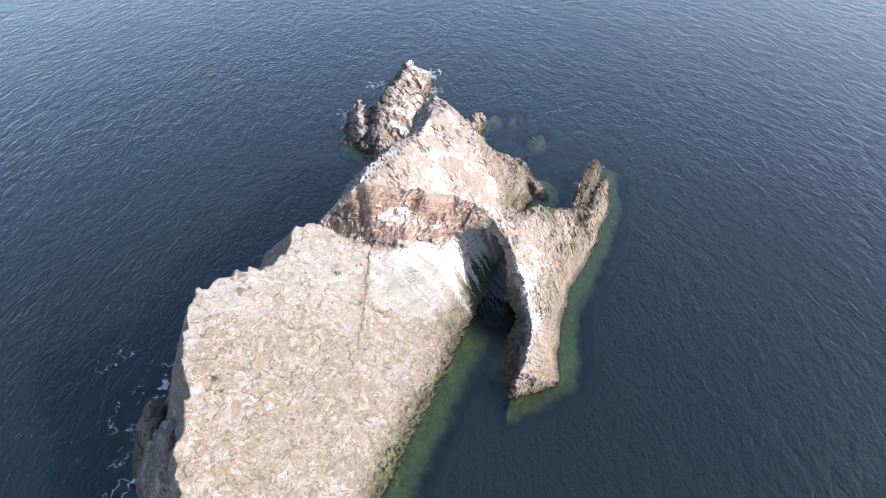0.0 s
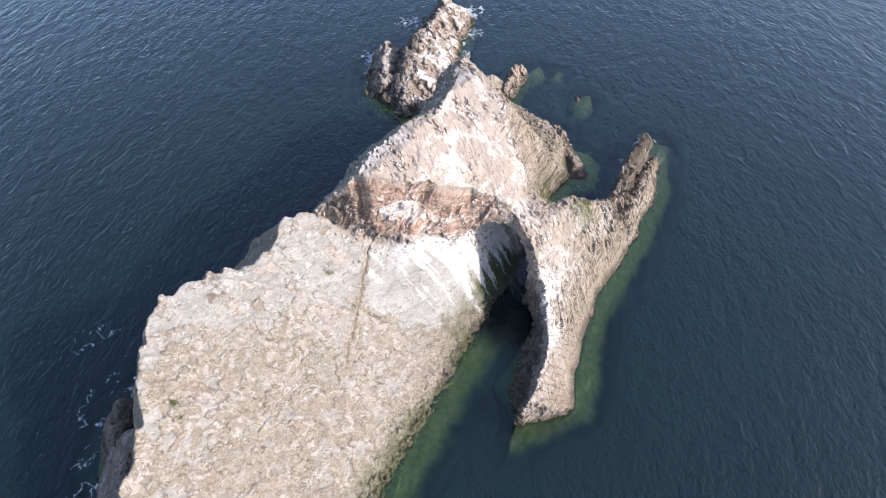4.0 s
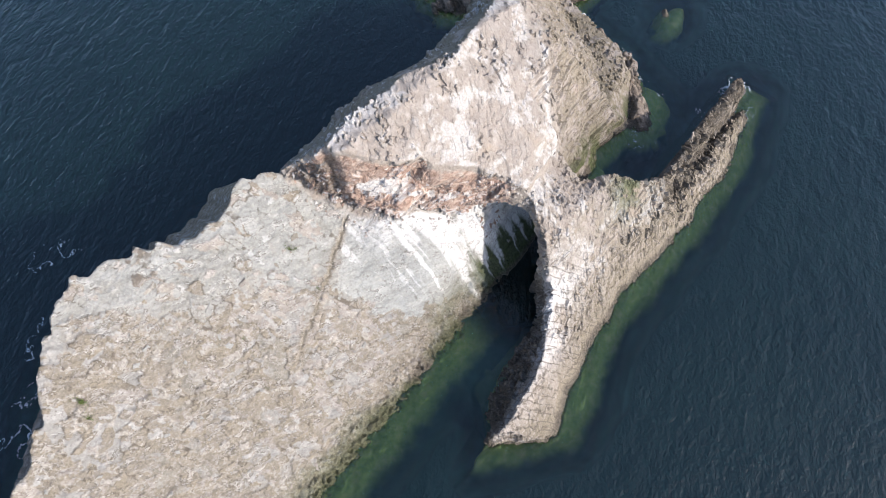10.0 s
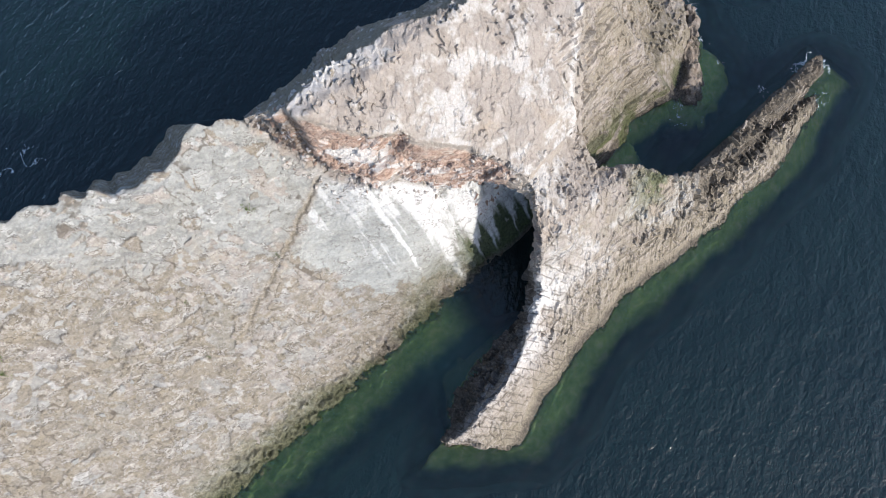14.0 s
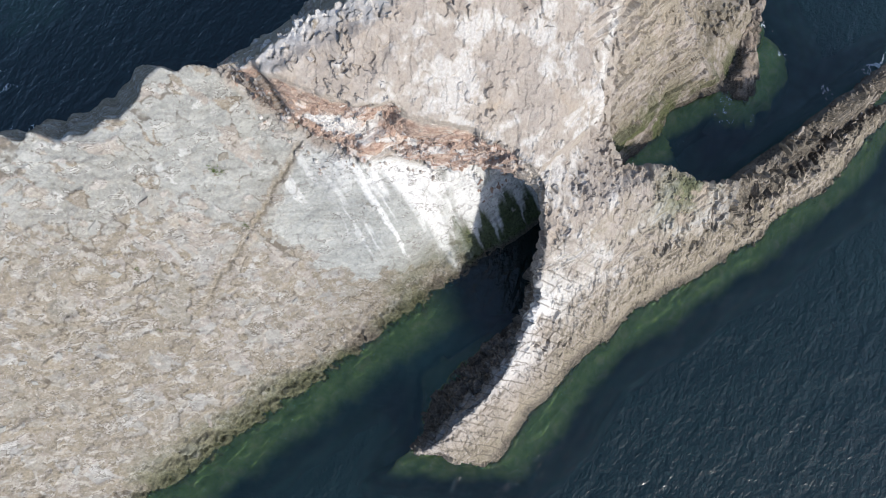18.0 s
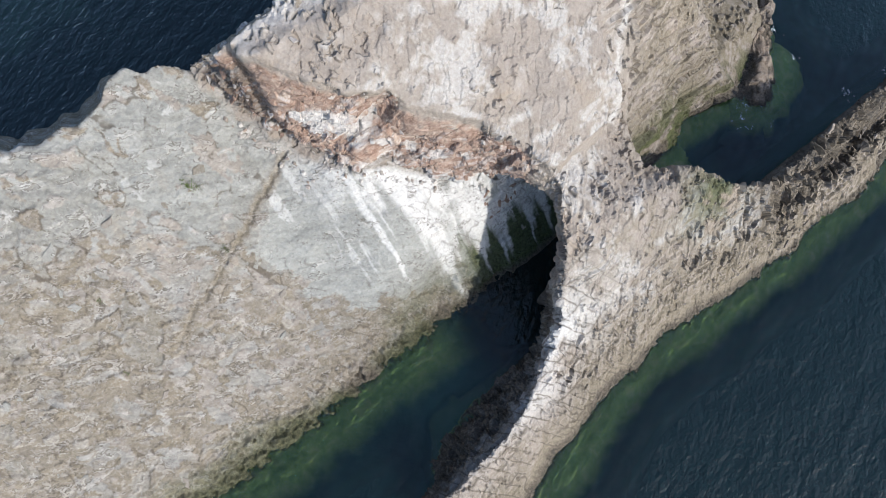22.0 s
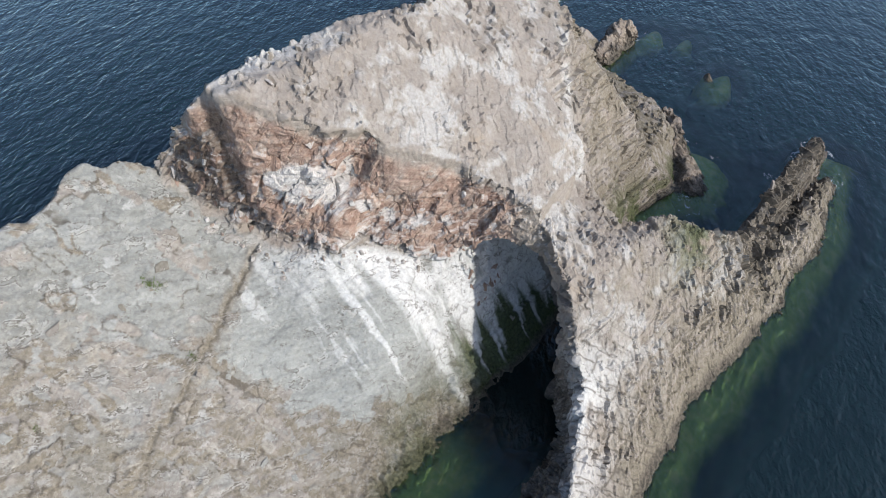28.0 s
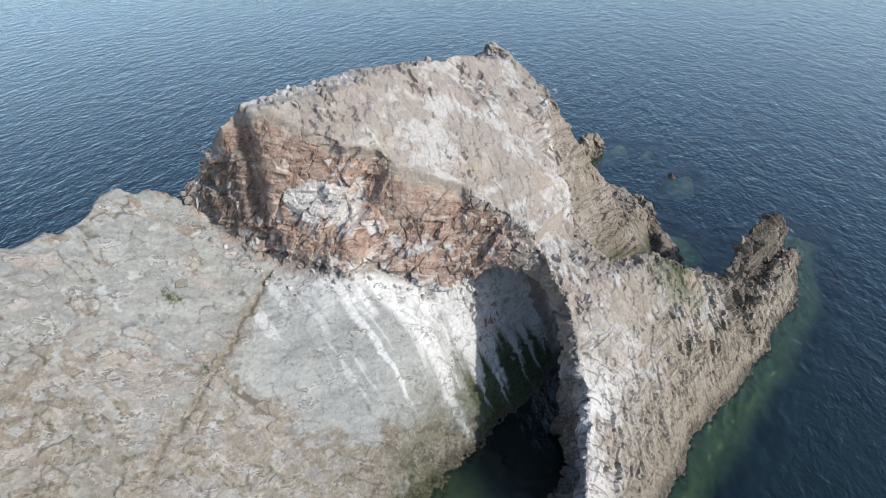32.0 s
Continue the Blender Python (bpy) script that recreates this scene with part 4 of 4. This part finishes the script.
wv = np.stack([gx.ravel(), gy.ravel(), 0 * gx.ravel()], 1)
tagged(mesh_from("water", wv, wq, None, {"shallow": shoal.ravel()}, WATER), "dark blue-green rippled open sea under a clear sky", "sea", kind="structure")
tagged(sheet("seabed", -9.0, 4500, SEABED), "dark deep seabed under the water", "seabed", kind="structure")


# ---- surf ----
def foam_material():
    m, t = mat("sea_foam")
    g = Graph(t)
    c = g.ramp(g.noise(g.coords(), 2.0, 5), [(0.35, (0.16, 0.22, 0.25)), (0.62, (0.58, 0.62, 0.63))])
    g.out(g.add("ShaderNodeBsdfPrincipled", Base_Color=c, Roughness=0.7).outputs[0])
    return m


FOAM = foam_material()


def surf(cx, cy, rx, ry, seed, fill=0.5, cell=0.14):
    """Lacy foam: small flat flecks along wandering lines, thinning outwards."""
    xs, ys = np.arange(cx - rx, cx + rx, cell), np.arange(cy - ry, cy + ry, cell)
    x, y = (a.ravel() for a in np.meshgrid(xs, ys, indexing="ij"))
    r = np.hypot((x - cx) / rx, (y - cy) / ry)
    zero = np.zeros_like(x)
    line = np.abs(fbm(x, y, zero, 2.6, seed, 4, 0.6) - 0.5)
    body = fbm(x, y, zero, 3.5, seed + 9, 3)
    keep = (line < 0.05 * fill * (1.15 - r) * (fbm(x, y, zero, 6.0, seed + 3, 2) > 0.47)) | (body > 0.92 - 0.28 * fill * (1 - r))
    keep &= r < 1
    x, y = x[keep], y[keep]
    if not len(x):
        return
    k, hh = len(x), cell * 0.52
    v = np.concatenate([np.stack([x + a * hh, y + b * hh, zero[:k] + 0.03 + 0.02 * hashed(np.arange(k), 3, 1, seed)], 1) for a, b in ((-1, -1), (1, -1), (1, 1), (-1, 1))])
    q = np.stack([np.arange(k) + i * k for i in range(4)], 1)
    tagged(mesh_from("foam", v, q, None, {}, FOAM), "broken white surf foam on the water by rocks", "foam", kind="stuff")


for i, (cx, cy, rx, ry, fl) in enumerate(((-40, 254, 6, 9, 1.5), (-37, 240, 6, 8, 1.2), (-28, 280, 9, 6, 0.8), (-7, 272, 8, 9, 1.0), (-5, 258, 3, 5, 0.5),
                                      (-76, 98, 7, 9, 0.8), (-72, 108, 7, 8, 1.0), (-71, 82, 7, 10, 0.8), (-86, 110, 9, 10, 0.3),
                                      (30.5, 204.5, 3.5, 3, 1.0), (36, 203, 4, 3, 0.8), (57, 209.5, 5, 4, 0.9), (52, 201, 4, 4, 0.9), (18, 246, 4, 4, 0.4),
                                      (-5, 291, 8, 7, 1.3), (15.5, 226, 4, 4, 1.1), (-38, 247, 6, 8, 1.5), (62, 205, 3, 6, 0.25), (27, 213, 4, 3, 0.4), (36, 186, 4, 4, 0.25))):
    surf(cx, cy, rx, ry, 900 + 13 * i, fl)


# ---- loose stones, plates and tufts ----
def chunk(name, seed, flat, sides, spread=(0.3, 0.62), **masks):
    """One irregular angular stone: a bevelled prism, about 1 across and flat high."""
    rnd = random.Random(seed)
    bm = bmesh.new()
    rings = []
    angles = sorted(rnd.uniform(0, 2 * math.pi) for _ in range(sides))
    angles = [0.55 * a + 0.45 * 2 * math.pi * i / sides for i, a in enumerate(angles)]
    radii = [rnd.uniform(*spread) for _ in angles]
    for zf, rf in ((-0.5, 1.04), (0.32, 1.0), (0.5, 0.86)):
        rings.append([bm.verts.new((r * rf * math.cos(a), r * rf * math.sin(a) * 0.75, flat * (zf + rnd.uniform(-0.06, 0.06)))) for a, r in zip(angles, radii)])
    for lo, up in zip(rings, rings[1:]):
        for i in range(sides):
            bm.faces.new((lo[i], lo[(i + 1) % sides], up[(i + 1) % sides], up[i]))
    bm.faces.new(rings[-1])
    bm.faces.new(rings[0][::-1])
    bmesh.ops.recalc_face_normals(bm, faces=bm.faces)
    me = bpy.data.meshes.new(name)
    bm.to_mesh(me)
    bm.free()
    for k, v in masks.items():
        me.attributes.new(k, "FLOAT", "POINT").data.foreach_set("value", [v] * len(me.vertices))
    me.materials.append(ROCK)
    return me


def slab_height(x, y):
    """The relief's height near a place on the slab."""
    i = np.argmin((SLAB_V[:, 0] - x) ** 2 + (SLAB_V[:, 1] - y) ** 2)
    return SLAB_V[i, 2]


vd, vs = dip(V[:, 0], V[:, 1])
SLAB_V = V[(vs < front_line(np.maximum(vd, 10)) - 1) & (vd > 1) & (N[:, 2] > 0.4) & (V[:, 2] > 0.2)][::3]
slab_part = next(o for o in island.children if o.name == "tilted_slab")
rnd = random.Random(5)
PLATES = [chunk("rock_plate", 40 + i, 0.14, 4 + i % 3, slabby=1.0, plate=0.4 + 0.05 * i, grey=(i % 3) * 0.4, brown=(i % 4 == 1) * 0.5) for i in range(12)]
up = Vector((0.927 * 0.66, -0.376 * 0.66, 0.75)).normalized()
made = 0
while made < 290:
    s0, d0 = rnd.uniform(-26, 40), rnd.uniform(2, 42)
    if d0 > np.interp(s0, [-25, 2, 8, 19, 30, 41], [26, 41, 43, 41, 37, 38]):
        continue
    x, y = undip(d0, s0)
    size = min(2.8, 0.55 * math.exp(rnd.gauss(0.35, 0.5)))
    ob = new("rock_plate", PLATES[made % 12])
    ob.parent = slab_part
    tilt = (up + Vector((rnd.gauss(0, 0.10), rnd.gauss(0, 0.10), rnd.gauss(0, 0.10)))).normalized()
    ob.matrix_basis = Matrix.Translation((x, y, slab_height(x, y) - 0.03)) @ tilt.to_track_quat("Z", "Y").to_matrix().to_4x4() @ pose(0, 0, 0, 0, 0, rnd.uniform(0, 360)) @ Matrix.Diagonal((size, size * rnd.uniform(0.6, 1.1), size * rnd.uniform(0.7, 1.2), 1))
    made += 1

STONES = [chunk("fallen_stone", 70 + i, 0.7, 6 + i % 3, plate=0.8, red=(i % 2) * 0.4, guano=(i % 3) * 0.3) for i in range(6)]
for i in range(46):
    d0 = rnd.uniform(10, 33)
    s0 = float(front_line(np.array(d0))) - 1.2 - abs(rnd.gauss(0, 1.3))
    x, y = undip(d0, s0)
    size = rnd.uniform(0.25, 0.85)
    ob = new("fallen_stone", STONES[i % 6])
    ob.matrix_basis = pose(x, y, slab_height(x, y) + 0.15 * size, rnd.uniform(-25, 25), rnd.uniform(-25, 25), rnd.uniform(0, 360)) @ Matrix.Diagonal((size, size, size, 1))
    tagged(ob, "angular pale stone fallen at the foot of the red cliff", "stone", "fallen stones below the cliff")

BLOCKS = [chunk("cliff_block", 110 + i, 0.8, 4 + i % 2, (0.44, 0.52), plate=0.7, red=0.95, guano=(i % 5 == 4) * 0.6) for i in range(10)]
cliff_part = next(o for o in island.children if o.name == "red_cliff")
CLIFF_V = V[np.unique(Q[zone == 4])]
CLIFF_N = N[np.unique(Q[zone == 4])]
pick = np.random.RandomState(8).permutation(len(CLIFF_V))
made = 0
for i in pick:
    if made == 200:
        break
    nn = Vector(CLIFF_N[i])
    d0 = float(dip(CLIFF_V[i, 0], CLIFF_V[i, 1])[0])
    if nn.z > 0.55 or nn.z < -0.3 or CLIFF_V[i, 2] < 3 or math.hypot(d0 - 22.5, CLIFF_V[i, 2] - 33) < 4:
        continue
    along = Vector((0.25, -0.12, 0.95))
    side = along.cross(nn)
    if side.length < 0.3:
        continue
    side.normalize()
    along = nn.cross(side)
    turn = Matrix((side, along, nn)).transposed().to_4x4()
    size = rnd.uniform(0.5, 1.25)
    ob = new("cliff_block", BLOCKS[made % 10])
    ob.parent = cliff_part
    ob.matrix_basis = Matrix.Translation(CLIFF_V[i] - 0.12 * size * CLIFF_N[i]) @ turn @ pose(0, 0, 0, 0, 0, rnd.gauss(0, 8)) @ Matrix.Diagonal((size * rnd.uniform(0.6, 1.0), size * rnd.uniform(1.3, 2.8), size * rnd.uniform(0.25, 0.42), 1))
    made += 1

FLAKES = [chunk("rock_flake", 140 + i, 0.5, 5 + i % 2, plate=0.6, brown=(i % 3) * 0.35, tide_shade=(i % 4 == 3) * 0.3) for i in range(8)]
for zi, nm, count in ((2, "arch_arm", 60), (3, "spit", 110)):
    host = next(o for o in island.children if o.name == nm)
    ids = np.unique(Q[zone == zi])
    ids = ids[(N[ids, 2] > 0.35) & (V[ids, 2] > 1.5)]
    dd, ss = dip(V[ids, 0], V[ids, 1])
    ids = ids[(ss > 84) | ((ss > 70) & (dd < -18))]
    for k in np.random.RandomState(20 + zi).permutation(ids)[:count]:
        size = rnd.uniform(0.4, 1.0) if zi == 3 else rnd.uniform(0.25, 0.55)
        nn = Vector(N[k])
        along = Vector((-0.1, 0.99, 0.15))
        side = along.cross(nn)
        side.normalize()
        along = nn.cross(side)
        turn = Matrix((side, along, nn)).transposed().to_4x4()
        ob = new("rock_flake", FLAKES[rnd.randrange(8)])
        ob.parent = host
        ob.matrix_basis = Matrix.Translation(V[k] - 0.05 * size * N[k]) @ turn @ pose(0, 0, 0, rnd.gauss(0, 14), rnd.gauss(0, 14), rnd.gauss(0, 14)) @ Matrix.Diagonal((size * 0.6, size * rnd.uniform(1.2, 2.6), size * rnd.uniform(0.8, 1.6), 1))

TURF, tt = mat("green_turf")
tg = Graph(tt)
tg.out(tg.add("ShaderNodeBsdfPrincipled", Base_Color=tg.ramp(tg.noise(tg.coords(), 4.0, 4), [(0.3, (0.05, 0.08, 0.02)), (0.7, (0.16, 0.20, 0.06))]), Roughness=0.8).outputs[0])


def tuft(x, y, size, seed):
    """Blades of coarse grass in a crevice."""
    r = random.Random(seed)
    bm = bmesh.new()
    for _ in range(int(140 * size)):
        a, rad = r.uniform(0, 6.283), size * abs(r.gauss(0, 0.5))
        px, py = rad * math.cos(a), 0.5 * rad * math.sin(a)
        h, w, b = r.uniform(0.15, 0.4), 0.05, r.uniform(0, 6.283)
        lx, ly = r.gauss(0, 0.2), r.gauss(0, 0.2)
        c, sn = w * math.cos(b), w * math.sin(b)
        z0 = 0.9 * (-0.927 * px + 0.376 * py)
        v1, v2 = bm.verts.new((px - c, py - sn, z0 - 0.1)), bm.verts.new((px + c, py + sn, z0 - 0.1))
        v3, v4 = bm.verts.new((px + 0.6 * lx + 0.6 * c, py + 0.6 * ly + 0.6 * sn, z0 + 0.6 * h)), bm.verts.new((px + lx, py + ly, z0 + h))
        bm.faces.new((v1, v2, v3)), bm.faces.new((v1, v3, v4))
    me = bpy.data.meshes.new("grass_tuft")
    bm.to_mesh(me)
    bm.free()
    me.materials.append(TURF)
    ob = new("grass_tuft", me)
    ob.location = (x, y, slab_height(x, y))
    tagged(ob, "small green grass tuft in a rock crevice", "grass", kind="stuff")


for i, (x, y, size) in enumerate(((-27.0, 121.0, 1.0), (-26.2, 121.6, 0.7), (-21.0, 117.2, 0.7), (-46.5, 84.5, 1.4), (-45.2, 82.8, 0.9), (-29.5, 103.6, 0.6), (-24.0, 97.5, 0.6))):
    tuft(x, y, size, 400 + i)
